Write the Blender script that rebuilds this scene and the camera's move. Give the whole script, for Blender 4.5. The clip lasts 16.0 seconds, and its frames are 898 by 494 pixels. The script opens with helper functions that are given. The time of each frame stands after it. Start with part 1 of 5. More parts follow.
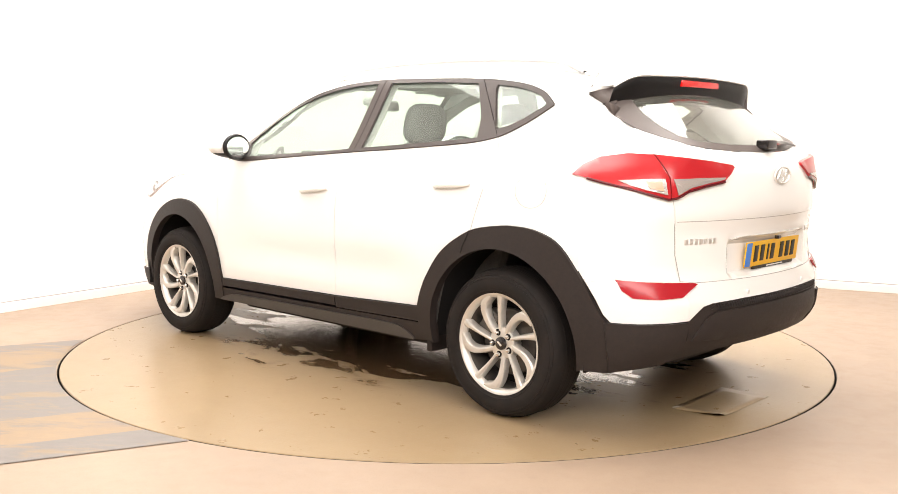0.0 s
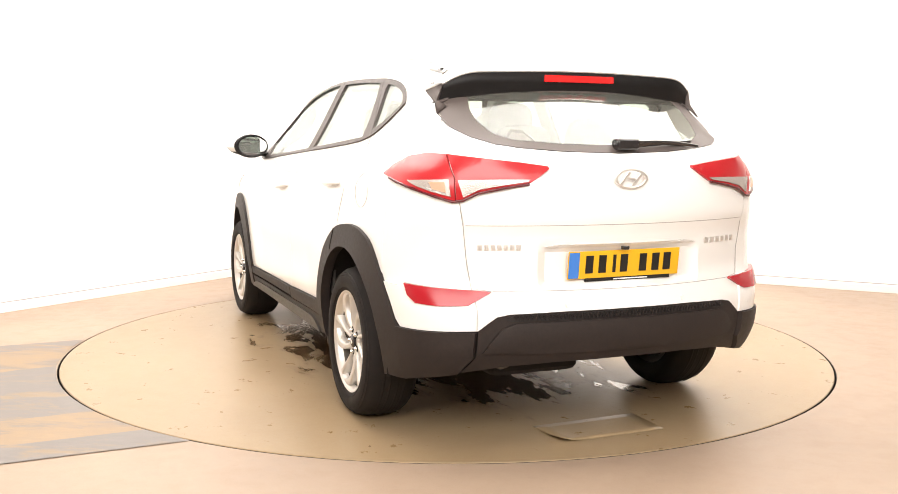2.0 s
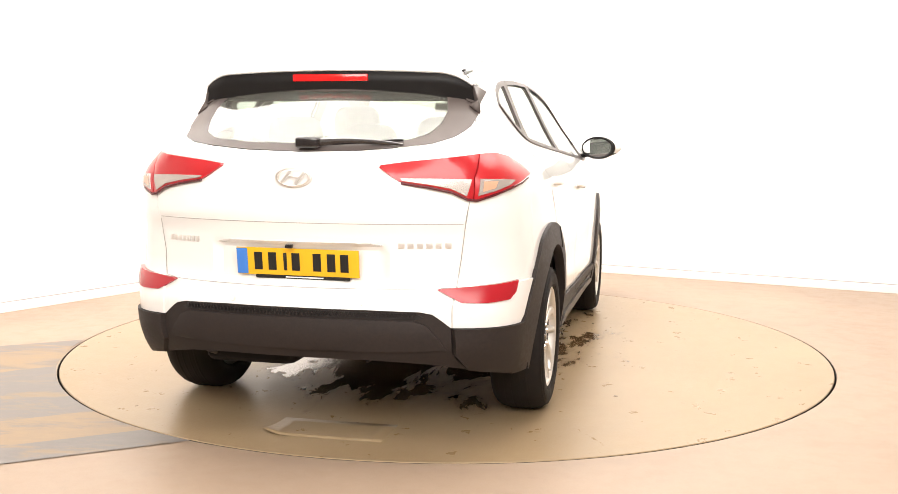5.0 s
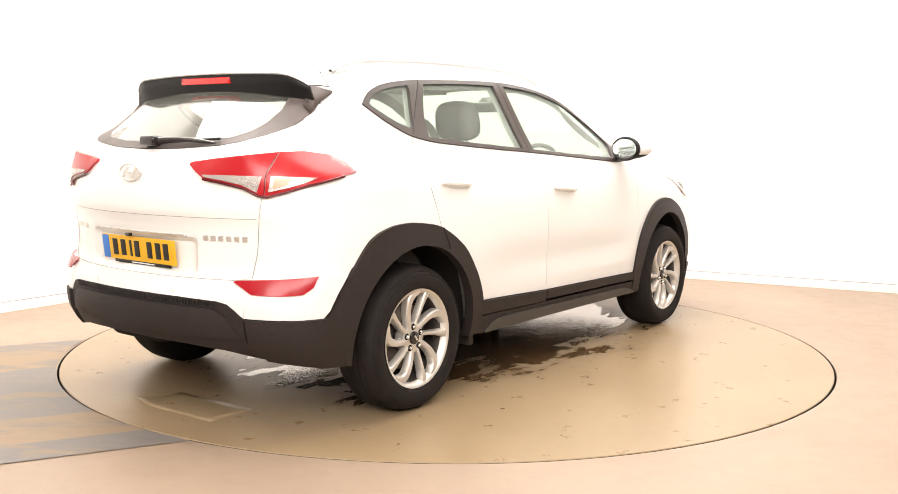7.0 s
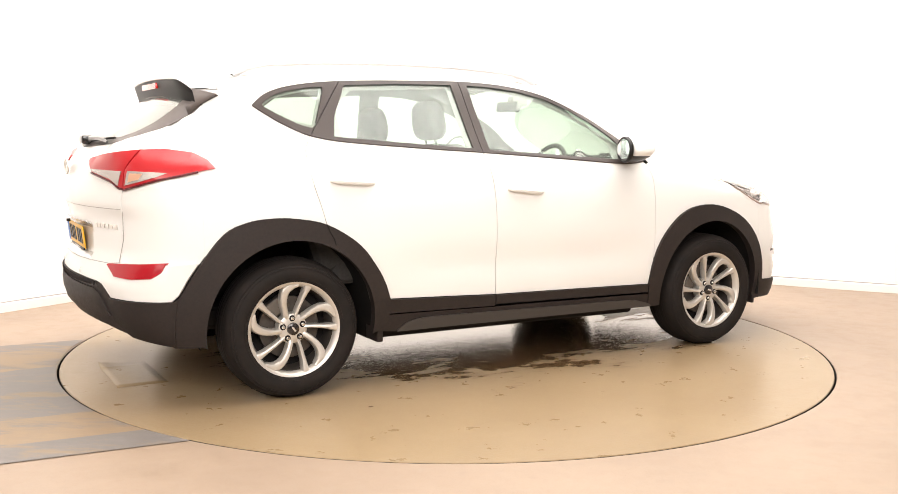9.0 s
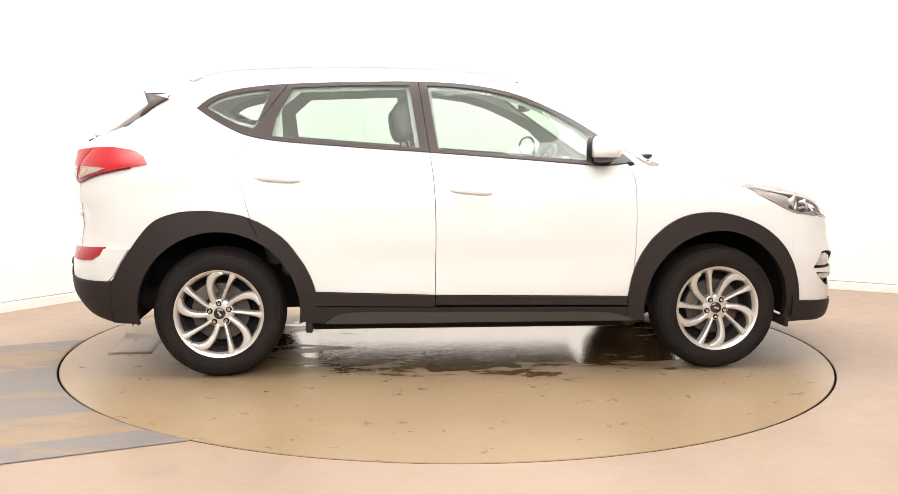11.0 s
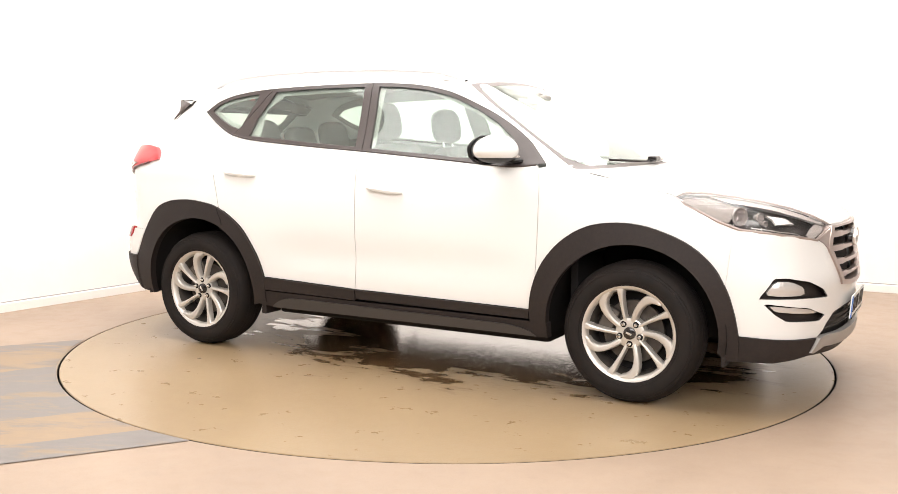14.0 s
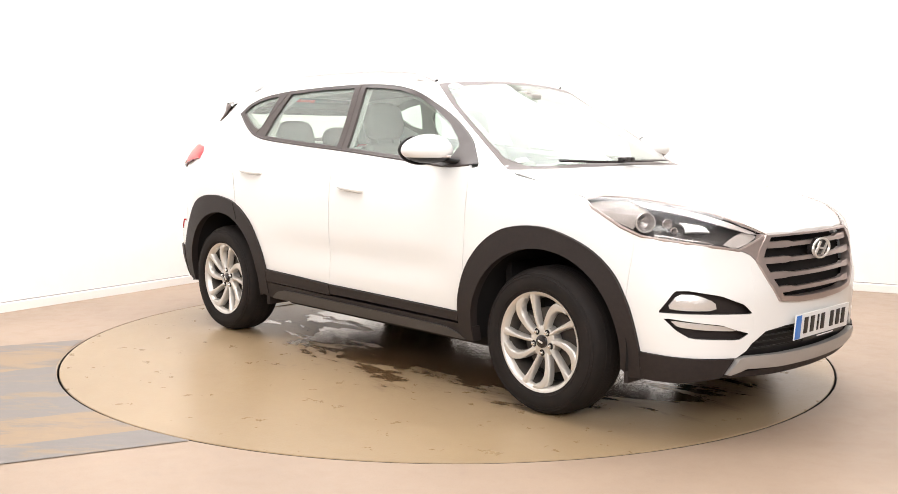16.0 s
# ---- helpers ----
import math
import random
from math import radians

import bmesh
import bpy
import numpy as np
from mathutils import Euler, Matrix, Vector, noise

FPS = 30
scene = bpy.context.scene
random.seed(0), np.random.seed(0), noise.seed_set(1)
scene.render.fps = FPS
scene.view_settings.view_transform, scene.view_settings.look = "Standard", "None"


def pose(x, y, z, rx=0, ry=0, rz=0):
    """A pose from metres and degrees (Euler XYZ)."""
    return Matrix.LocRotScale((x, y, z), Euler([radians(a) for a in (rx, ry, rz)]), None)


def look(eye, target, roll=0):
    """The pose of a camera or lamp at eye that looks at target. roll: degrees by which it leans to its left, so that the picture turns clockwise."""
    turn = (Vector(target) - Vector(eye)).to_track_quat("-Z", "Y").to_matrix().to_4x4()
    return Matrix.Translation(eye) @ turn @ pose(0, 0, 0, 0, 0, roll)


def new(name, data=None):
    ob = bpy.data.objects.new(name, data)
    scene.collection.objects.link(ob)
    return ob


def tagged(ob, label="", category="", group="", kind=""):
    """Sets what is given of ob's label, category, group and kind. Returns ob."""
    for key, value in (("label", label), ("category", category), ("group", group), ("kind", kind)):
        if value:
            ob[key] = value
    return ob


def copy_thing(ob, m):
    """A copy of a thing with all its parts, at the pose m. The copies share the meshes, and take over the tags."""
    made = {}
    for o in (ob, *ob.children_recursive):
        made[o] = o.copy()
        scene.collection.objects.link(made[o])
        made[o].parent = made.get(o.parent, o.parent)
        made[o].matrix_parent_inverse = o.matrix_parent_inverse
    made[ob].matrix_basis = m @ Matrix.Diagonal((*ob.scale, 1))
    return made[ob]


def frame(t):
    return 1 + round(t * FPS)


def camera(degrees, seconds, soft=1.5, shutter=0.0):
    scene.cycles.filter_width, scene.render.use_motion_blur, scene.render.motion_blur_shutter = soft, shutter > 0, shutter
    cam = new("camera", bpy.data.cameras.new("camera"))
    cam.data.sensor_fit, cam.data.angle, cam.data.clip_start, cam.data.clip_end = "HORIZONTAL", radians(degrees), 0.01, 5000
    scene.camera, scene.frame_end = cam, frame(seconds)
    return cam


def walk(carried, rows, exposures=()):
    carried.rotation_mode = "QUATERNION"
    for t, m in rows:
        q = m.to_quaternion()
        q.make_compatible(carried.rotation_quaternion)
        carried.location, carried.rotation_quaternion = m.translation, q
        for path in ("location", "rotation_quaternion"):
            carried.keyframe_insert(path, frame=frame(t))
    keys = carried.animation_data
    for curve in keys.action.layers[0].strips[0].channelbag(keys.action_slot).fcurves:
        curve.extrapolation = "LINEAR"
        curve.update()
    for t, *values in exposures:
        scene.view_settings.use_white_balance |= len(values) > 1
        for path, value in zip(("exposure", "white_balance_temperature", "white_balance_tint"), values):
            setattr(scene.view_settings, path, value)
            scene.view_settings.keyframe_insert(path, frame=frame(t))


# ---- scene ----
# ---- camera: stands still on its tripod ----
cam = camera(49.656, 16.0, soft=0.6)
VIEW = look((0.0, -5.869, 1.26), (0.0075, 0.0921, 0.5802), 0.356)
EXPOSURES = [(0.0, .1, 6500, 10), (5.2, .1, 6500, 10), (8.0, .05, 6500, 10), (9.0, 0.0, 6450, 10), (10.2, -.05, 6350, 10), (12.6, -.2, 6150, 10), (13.3, -.08, 6300, 10), (14.0, -.07, 6300, 10), (15.0, -.1, 6250, 10), (16.0, -.14, 6150, 10)]
walk(cam, [(0.0, VIEW), (16.0, VIEW)], EXPOSURES)

# turn of the turntable, in degrees: the car's nose against +x
TURN = [(0.0, 136.6), (0.5, 130.83), (1.0, 124.64), (1.5, 118.81), (2.0, 112.6), (2.5, 106.71), (3.0, 100.46), (3.5, 94.64),
        (4.0, 88.4), (4.5, 82.63), (5.0, 76.4), (5.5, 70.5), (6.0, 64.6), (6.5, 58.65), (7.0, 52.7), (7.5, 46.79), (8.0, 40.59),
        (8.5, 34.81), (9.0, 28.66), (9.5, 22.96), (10.0, 16.98), (10.5, 11.2), (11.0, 5.45), (11.5, -0.28), (12.0, -5.99),
        (12.5, -11.68), (13.0, -17.42), (13.5, -23.02), (14.0, -28.84), (14.5, -34.48), (15.0, -40.09), (15.5, -43.79), (16.0, -45.99)]
CAR_X, CAR_Y = -1.265, 0.107      # the car's rear axle on the turntable

# ---- light: a bright white studio, lit by a softbox overhead, plus an added fill ----
world = bpy.data.worlds.new("studio_world")
scene.world = world
world.use_nodes = True
world.node_tree.nodes["Background"].inputs[0].default_value = (1, 0.95, 0.9, 1)
world.node_tree.nodes["Background"].inputs[1].default_value = 0.1


def area_lamp(x, y, z, sx, sy, power, target, colour=(1, .957, .91)):
    lamp = bpy.data.lights.new("area_light", "AREA")
    lamp.shape, lamp.size, lamp.size_y, lamp.energy, lamp.color = "RECTANGLE", sx, sy, power, colour
    ob = new("area_light", lamp)
    ob.matrix_world = look((x, y, z), target)
    return ob


area_lamp(0, .5, 3.9, 6.0, 5.0, 480, (0, .51, 0))
# Unseen fill behind and above the camera, added to brighten the near side.
area_lamp(0, -6.6, 3.3, 7.0, 2.4, 440, (0, 0, .7))


# ---- materials ----
def material(name, base, rough, metal=0.0, coat=0.0, coat_rough=.05, spec=.5, transmission=0.0, ior=1.45, emit=None, emit_strength=0.0, alpha=1.0):
    m = bpy.data.materials.new(name)
    m.use_nodes = True
    b = m.node_tree.nodes["Principled BSDF"]
    b.inputs["Base Color"].default_value = (*base, 1)
    b.inputs["Roughness"].default_value = rough
    b.inputs["Metallic"].default_value = metal
    b.inputs["Coat Weight"].default_value = coat
    b.inputs["Coat Roughness"].default_value = coat_rough
    b.inputs["Specular IOR Level"].default_value = spec
    b.inputs["Transmission Weight"].default_value = transmission
    b.inputs["IOR"].default_value = ior
    b.inputs["Alpha"].default_value = alpha
    if emit:
        b.inputs["Emission Color"].default_value = (*emit, 1)
        b.inputs["Emission Strength"].default_value = emit_strength
    return m


def node(m, kind, **inputs):
    n = m.node_tree.nodes.new(kind)
    for key, value in inputs.items():
        n.inputs[key].default_value = value
    return n


def wire(m, a, out, b, into):
    m.node_tree.links.new(a.outputs[out], b.inputs[into])


def ramp(m, src, out, stops, mode="LINEAR"):
    r = m.node_tree.nodes.new("ShaderNodeValToRGB")
    r.color_ramp.interpolation = mode
    els = r.color_ramp.elements
    while len(els) < len(stops):
        els.new(.5)
    for e, (p, c) in zip(els, stops):
        e.position = p
        e.color = (*c, 1) if len(c) == 3 else (c[0], c[0], c[0], 1)
    wire(m, src, out, r, "Fac")
    return r


def grained(m, scale, strength, distance=.002, rough=None, colours=None, detail=6):
    """Fine relief, and with it uneven gloss and colour, at a real size."""
    b = m.node_tree.nodes["Principled BSDF"]
    tc = m.node_tree.nodes.new("ShaderNodeTexCoord")
    n = node(m, "ShaderNodeTexNoise", Scale=scale, Detail=detail, Roughness=.6)
    wire(m, tc, "Object", n, "Vector")
    bump = node(m, "ShaderNodeBump", Strength=strength, Distance=distance)
    wire(m, n, "Fac", bump, "Height")
    wire(m, bump, "Normal", b, "Normal")
    if rough or colours:
        big = node(m, "ShaderNodeTexNoise", Scale=scale / 12, Detail=5, Roughness=.65)
        wire(m, tc, "Object", big, "Vector")
        if rough:
            r = ramp(m, big, "Fac", [(.3, (rough[0],)), (.7, (rough[1],))])
            wire(m, r, "Color", b, "Roughness")
        if colours:
            r = ramp(m, big, "Fac", [(.3, colours[0]), (.7, colours[1])])
            wire(m, r, "Color", b, "Base Color")
    return m


PAINT = material("white_paint", (.82, .81, .79), .32, coat=1.0, coat_rough=.04)
grained(PAINT, 900, .02, .0004)
CLAD = grained(material("grained_dark_plastic", (.024, .02, .019), .55, spec=.32), 700, .25, .0006, rough=(.48, .62), colours=((.020, .0155, .0145), (.030, .0225, .0205)))
SILVER_CLAD = grained(material("grey_sill_plastic", (.052, .046, .044), .42), 600, .15, .0005, rough=(.36, .5))
TRIM = material("gloss_black_trim", (.016, .013, .013), .18, coat=.6)
SATIN = grained(material("satin_black_frame", (.055, .043, .040), .38), 500, .1, .0004, rough=(.3, .45))
RUBBER = grained(material("tyre_rubber", (.022, .020, .019), .72, spec=.22), 120, .3, .001, rough=(.6, .82), colours=((.010, .0085, .008), (.022, .017, .015)))
ALLOY = grained(material("silver_alloy", (.68, .65, .61), .42, metal=.75), 300, .05, .0004, rough=(.38, .52))
DARK_METAL = grained(material("brake_iron", (.10, .09, .085), .5, metal=.7), 80, .2, .0006, rough=(.4, .65), colours=((.07, .06, .055), (.17, .15, .13)))
CHROME = material("bright_chrome", (.85, .84, .82), .10, metal=1.0)
BRONZE = material("bronze_tinted_chrome", (.50, .42, .39), .32, metal=.8)
RAIL = material("pale_silver_rail", (.70, .685, .69), .4, metal=.4, coat=.3)
SEAM = material("panel_seam", (.35, .33, .31), .6)
SKID = grained(material("silver_skid_paint", (.42, .40, .38), .42, metal=.5), 400, .1, .0004, rough=(.36, .48))


def veiled(m, share, colour):
    """A pale, uneven diffuse veil on clear glass, standing in for bright reflections."""
    b = m.node_tree.nodes["Principled BSDF"]
    out = m.node_tree.nodes["Material Output"]
    veil = node(m, "ShaderNodeBsdfDiffuse", Color=(*colour, 1))
    tc = m.node_tree.nodes.new("ShaderNodeTexCoord")
    n = node(m, "ShaderNodeTexNoise", Scale=5.0, Detail=7, Roughness=.6)
    wire(m, tc, "Object", n, "Vector")
    r = ramp(m, n, "Fac", [(.3, (share * .8,)), (.7, (share * 1.2,))])
    mix = m.node_tree.nodes.new("ShaderNodeMixShader")
    wire(m, r, "Color", mix, 0)
    wire(m, b, "BSDF", mix, 1)
    wire(m, veil, "BSDF", mix, 2)
    wire(m, mix, "Shader", out, "Surface")
    return m


GLASS = veiled(material("green_tinted_glass", (.80, .93, .86), .0, transmission=1.0, ior=1.5), .05, (.62, .64, .60))
SCREEN_GLASS = veiled(material("windscreen_glass", (.80, .925, .84), .0, transmission=1.0, ior=1.5), .03, (.6, .62, .56))
REAR_GLASS = veiled(material("rear_window_glass", (.88, .94, .89), .0, transmission=1.0, ior=1.5), .05, (.70, .66, .58))
FRIT = material("ceramic_glass_border", (.115, .095, .088), .38, spec=.3)
LENS = material("clear_lens", (.97, .97, .97), .0, transmission=1.0, ior=1.15)
PALE_LENS = material("pale_silvered_plastic", (.40, .36, .34), .32, metal=.5, coat=.4)
SPOILER_BLACK = material("black_spoiler_plastic", (.010, .009, .009), .45, spec=.25)
RED = material("red_lamp_lens", (.44, .010, .016), .28, coat=.35, coat_rough=.2)
REFLECTOR_RED = material("deep_red_reflector", (.38, .008, .016), .25, coat=.2, coat_rough=.2)
RED_DARK = material("deep_red_lens_edge", (.085, .003, .008), .25, coat=.3)
BRAKE_RED = material("high_brake_lamp", (.75, .01, .01), .15, coat=1.0)
BRIGHT_LENS = grained(material("bright_ribbed_lens", (.72, .69, .66), .22, metal=.5, coat=.5), 140, .6, .004)
CLEAR_LAMP = grained(material("clear_reversing_lens", (.50, .45, .42), .2, metal=.5, coat=.5), 160, .6, .004)
AMBER = material("amber_bulb_cover", (.62, .36, .24), .3, coat=.4)
REFLECTOR = material("lamp_reflector", (.84, .82, .80), .32, metal=.75)
LAMP_DARK = material("lamp_housing", (.045, .04, .038), .3, coat=.5)
BLACK = material("matt_black", (.018, .016, .0155), .8, spec=.2)
MESH_BLACK = material("grille_black", (.012, .011, .011), .45)
SEAT = grained(material("charcoal_seat_cloth", (.075, .068, .064), .85), 900, .15, .0006, colours=((.085, .078, .073), (.115, .106, .10)))
LINER = grained(material("pale_headlining", (.62, .58, .53), .9), 500, .3, .001, colours=((.30, .285, .26), (.36, .34, .315)))
LAMP_TIP = material("smoked_lamp_side", (.17, .145, .13), .5, metal=.1)
INNER = grained(material("dark_interior_plastic", (.085, .08, .075), .6), 400, .25, .0008, rough=(.5, .7))
MIRROR = material("mirror_glass", (.92, .93, .93), .02, metal=1.0)
YELLOW = grained(material("yellow_plate", (.78, .43, .015), .4), 500, .05, .0003)
WHITE_PLATE = grained(material("white_plate", (.80, .80, .79), .35), 500, .05, .0003)
BLUE = material("blue_plate_band", (.05, .20, .62), .35)
INK = material("black_plate_ink", (.012, .011, .011), .4)
BADGE = material("plain_badge_chrome", (.80, .77, .73), .34, metal=.8)

WALL = grained(material("white_studio_wall", (.84, .82, .80), .75), 60, .06, .001, rough=(.7, .8), colours=((.82, .80, .775), (.85, .83, .81)))
REAR_WALL = grained(material("grey_back_of_studio", (.5, .49, .48), .8), 40, .1, .001, colours=((.34, .335, .33), (.42, .415, .41)))
BOARD = grained(material("white_skirting_paint", (.82, .79, .75), .5), 90, .05, .0006)
DARK_GAP = material("turntable_gap", (.012, .010, .009), .9)


def floor_material(name, wet):
    """Buff painted floor with fine speckle, scuffs, stains and, on the turntable, damp and wet patches under the car."""
    m = material(name, (.55, .44, .34), .45)
    b = m.node_tree.nodes["Principled BSDF"]
    tc = m.node_tree.nodes.new("ShaderNodeTexCoord")
    big = node(m, "ShaderNodeTexNoise", Scale=.9, Detail=6, Roughness=.6)
    mid = node(m, "ShaderNodeTexNoise", Scale=7.0, Detail=8, Roughness=.7)
    fine = node(m, "ShaderNodeTexNoise", Scale=160.0, Detail=3, Roughness=.6)
    for n in (big, mid, fine):
        wire(m, tc, "Object", n, "Vector")
    c1 = ramp(m, big, "Fac", [(.30, (.30, .214, .123) if wet else (.32, .236, .172)), (.72, (.352, .256, .150) if wet else (.385, .288, .212))])
    c2 = ramp(m, mid, "Fac", [(.28, (.74, .71, .68)), (.46, (1, 1, 1)), (.9, (1.0, 1.0, 1.0))])
    c3 = ramp(m, fine, "Fac", [(.30, (.80, .78, .76)), (.45, (1, 1, 1)), (.70, (1.0, 1.0, 1.0))])
    mul = node(m, "ShaderNodeMix")
    mul.data_type, mul.blend_type = "RGBA", "MULTIPLY"
    mul.inputs["Factor"].default_value = .14 if wet else .5
    wire(m, c1, "Color", mul, 6)
    wire(m, c2, "Color", mul, 7)
    mul2 = node(m, "ShaderNodeMix")
    mul2.data_type, mul2.blend_type = "RGBA", "MULTIPLY"
    mul2.inputs["Factor"].default_value = .45
    wire(m, mul, 2, mul2, 6)
    wire(m, c3, "Color", mul2, 7)
    wire(m, mul2, 2, b, "Base Color")
    rr = ramp(m, mid, "Fac", [(.3, (.26 if wet else .36,)), (.7, (.34 if wet else .52,))])
    wire(m, rr, "Color", b, "Roughness")
    bump = node(m, "ShaderNodeBump", Strength=.12, Distance=.002)
    wire(m, fine, "Fac", bump, "Height")
    wire(m, bump, "Normal", b, "Normal")
    if not wet:
        return m
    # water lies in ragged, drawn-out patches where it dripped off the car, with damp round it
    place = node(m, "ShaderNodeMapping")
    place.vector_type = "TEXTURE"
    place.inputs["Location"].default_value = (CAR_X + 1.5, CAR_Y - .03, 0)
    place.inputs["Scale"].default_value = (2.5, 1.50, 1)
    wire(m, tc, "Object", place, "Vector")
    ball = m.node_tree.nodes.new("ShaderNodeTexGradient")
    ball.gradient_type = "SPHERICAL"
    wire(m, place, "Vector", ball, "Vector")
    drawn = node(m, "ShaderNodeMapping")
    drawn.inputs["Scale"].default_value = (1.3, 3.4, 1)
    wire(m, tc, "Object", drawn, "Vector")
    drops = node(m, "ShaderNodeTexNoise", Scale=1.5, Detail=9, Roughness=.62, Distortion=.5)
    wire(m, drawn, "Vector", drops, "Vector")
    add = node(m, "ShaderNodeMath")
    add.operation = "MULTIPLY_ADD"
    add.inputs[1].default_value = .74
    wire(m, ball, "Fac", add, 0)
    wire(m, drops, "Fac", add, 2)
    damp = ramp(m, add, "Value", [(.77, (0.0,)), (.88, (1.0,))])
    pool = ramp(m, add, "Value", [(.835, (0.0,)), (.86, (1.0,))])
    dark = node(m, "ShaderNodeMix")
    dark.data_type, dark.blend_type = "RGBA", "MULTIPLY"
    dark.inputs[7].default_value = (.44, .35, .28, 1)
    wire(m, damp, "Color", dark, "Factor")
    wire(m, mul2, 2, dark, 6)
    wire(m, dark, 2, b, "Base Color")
    gloss = node(m, "ShaderNodeMix")
    gloss.data_type = "RGBA"
    gloss.inputs[7].default_value = (.035, .035, .035, 1)
    wire(m, pool, "Color", gloss, "Factor")
    wire(m, rr, "Color", gloss, 6)
    wire(m, gloss, 2, b, "Roughness")
    wire(m, pool, "Color", b, "Coat Weight")
    b.inputs["Coat Roughness"].default_value = .025
    ripple = node(m, "ShaderNodeTexNoise", Scale=22.0, Detail=4, Roughness=.55)
    wire(m, drawn, "Vector", ripple, "Vector")
    bump2 = node(m, "ShaderNodeBump", Strength=.14, Distance=.005)
    wire(m, ripple, "Fac", bump2, "Height")
    wire(m, bump, "Normal", bump2, "Normal")
    wire(m, bump2, "Normal", b, "Normal")
    wire(m, bump2, "Normal", b, "Coat Normal")
    return m


FLOOR = floor_material("buff_studio_floor", False)
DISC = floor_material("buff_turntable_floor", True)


def band_material(name, low, high, patch_colour, share):
    """Floor paint worn through in drawn-out patches, scuffed and dusty."""
    m = material(name, high, .5)
    b = m.node_tree.nodes["Principled BSDF"]
    tc = m.node_tree.nodes.new("ShaderNodeTexCoord")
    along = node(m, "ShaderNodeMapping")
    along.inputs["Rotation"].default_value = (0, 0, -radians(25.2))
    along.inputs["Scale"].default_value = (1.0, 2.6, 1)
    wire(m, tc, "Object", along, "Vector")
    wear = node(m, "ShaderNodeTexNoise", Scale=1.9, Detail=9, Roughness=.68, Distortion=.6)
    tone = node(m, "ShaderNodeTexNoise", Scale=9.0, Detail=8, Roughness=.7)
    grit = node(m, "ShaderNodeTexNoise", Scale=110.0, Detail=4, Roughness=.6)
    for n in (wear, tone, grit):
        wire(m, along, "Vector", n, "Vector")
    c = ramp(m, tone, "Fac", [(.3, low), (.68, high)])
    w = ramp(m, wear, "Fac", [(share, (0.0,)), (share + .10, (.85,))])
    mix = node(m, "ShaderNodeMix")
    mix.data_type = "RGBA"
    mix.inputs[7].default_value = (*patch_colour, 1)
    wire(m, w, "Color", mix, "Factor")
    wire(m, c, "Color", mix, 6)
    wire(m, mix, 2, b, "Base Color")
    r = ramp(m, tone, "Fac", [(.3, (.38,)), (.7, (.58,))])
    wire(m, r, "Color", b, "Roughness")
    bump = node(m, "ShaderNodeBump", Strength=.2, Distance=.0015)
    wire(m, grit, "Fac", bump, "Height")
    wire(m, bump, "Normal", b, "Normal")
    return m


GREY_BAND = band_material("worn_grey_floor_paint", (.145, .13, .12), (.235, .21, .195), (.28, .20, .125), .50)
OCHRE_BAND = band_material("worn_ochre_floor_paint", (.24, .165, .10), (.34, .245, .155), (.19, .165, .145), .50)
WATER = grained(material("standing_water", (.19, .135, .09), .04, spec=.9), 9, .12, .006)


# ---- body form: rear axle at x = 0, nose towards +x, car's left towards +y ----
W_Z = ([.15, .25, .35, .5, .7, .88, 1.0, 1.06, 1.12, 1.18, 1.55, 1.64],
       [.84, .862, .882, .90, .905, .90, .885, .868, .836, .79, .60, .555])
REAR_Z = ([.2, .28, .36, .45, .58, .63, .72, .86, .95, 1.10, 1.20, 1.33, 1.45, 1.52, 1.62],
          [-.70, -.765, -.838, -.880, -.888, -.876, -.862, -.865, -.885, -.86, -.79, -.615, -.455, -.37, -.22])
NOSE_Z = ([.2, .27, .33, .45, .6, .78, .86, .92, 1.0],
          [3.48, 3.535, 3.548, 3.555, 3.56, 3.537, 3.515, 3.462, 3.30])
TOP_X = ([-.6, -.44, -.2, 0, .3, .7, 1.0, 1.3, 1.5, 1.66, 1.8, 2.0, 2.2, 2.4, 2.5, 2.58, 2.75, 3.0, 3.25, 3.45, 3.6],
         [1.52, 1.545, 1.582, 1.603, 1.624, 1.634, 1.632, 1.618, 1.599, 1.575, 1.51, 1.405, 1.29, 1.175, 1.12, 1.105, 1.085, 1.045, .99, .925, .86])


def curve(x, table):
    """A smooth line through a short table (monotone cubic)."""
    xs, ys = np.array(table[0], float), np.array(table[1], float)
    h, dlt = np.diff(xs), np.diff(ys) / np.diff(xs)
    m = np.concatenate([[dlt[0]], np.where(dlt[1:] * dlt[:-1] > 0, 2 * dlt[1:] * dlt[:-1] / (dlt[1:] + dlt[:-1] + 1e-12), 0), [dlt[-1]]])
    x = np.clip(x, xs[0], xs[-1])
    i = np.clip(np.searchsorted(xs, x) - 1, 0, len(xs) - 2)
    t = (x - xs[i]) / h[i]
    return ((1 + 2 * t) * (1 - t) ** 2 * ys[i] + t * (1 - t) ** 2 * h[i] * m[i] + t * t * (3 - 2 * t) * ys[i + 1] + t * t * (t - 1) * h[i] * m[i + 1])


def smax(a, b, k):
    h = np.maximum(k - np.abs(a - b), 0) / k
    return np.maximum(a, b) + h * h * k * .25


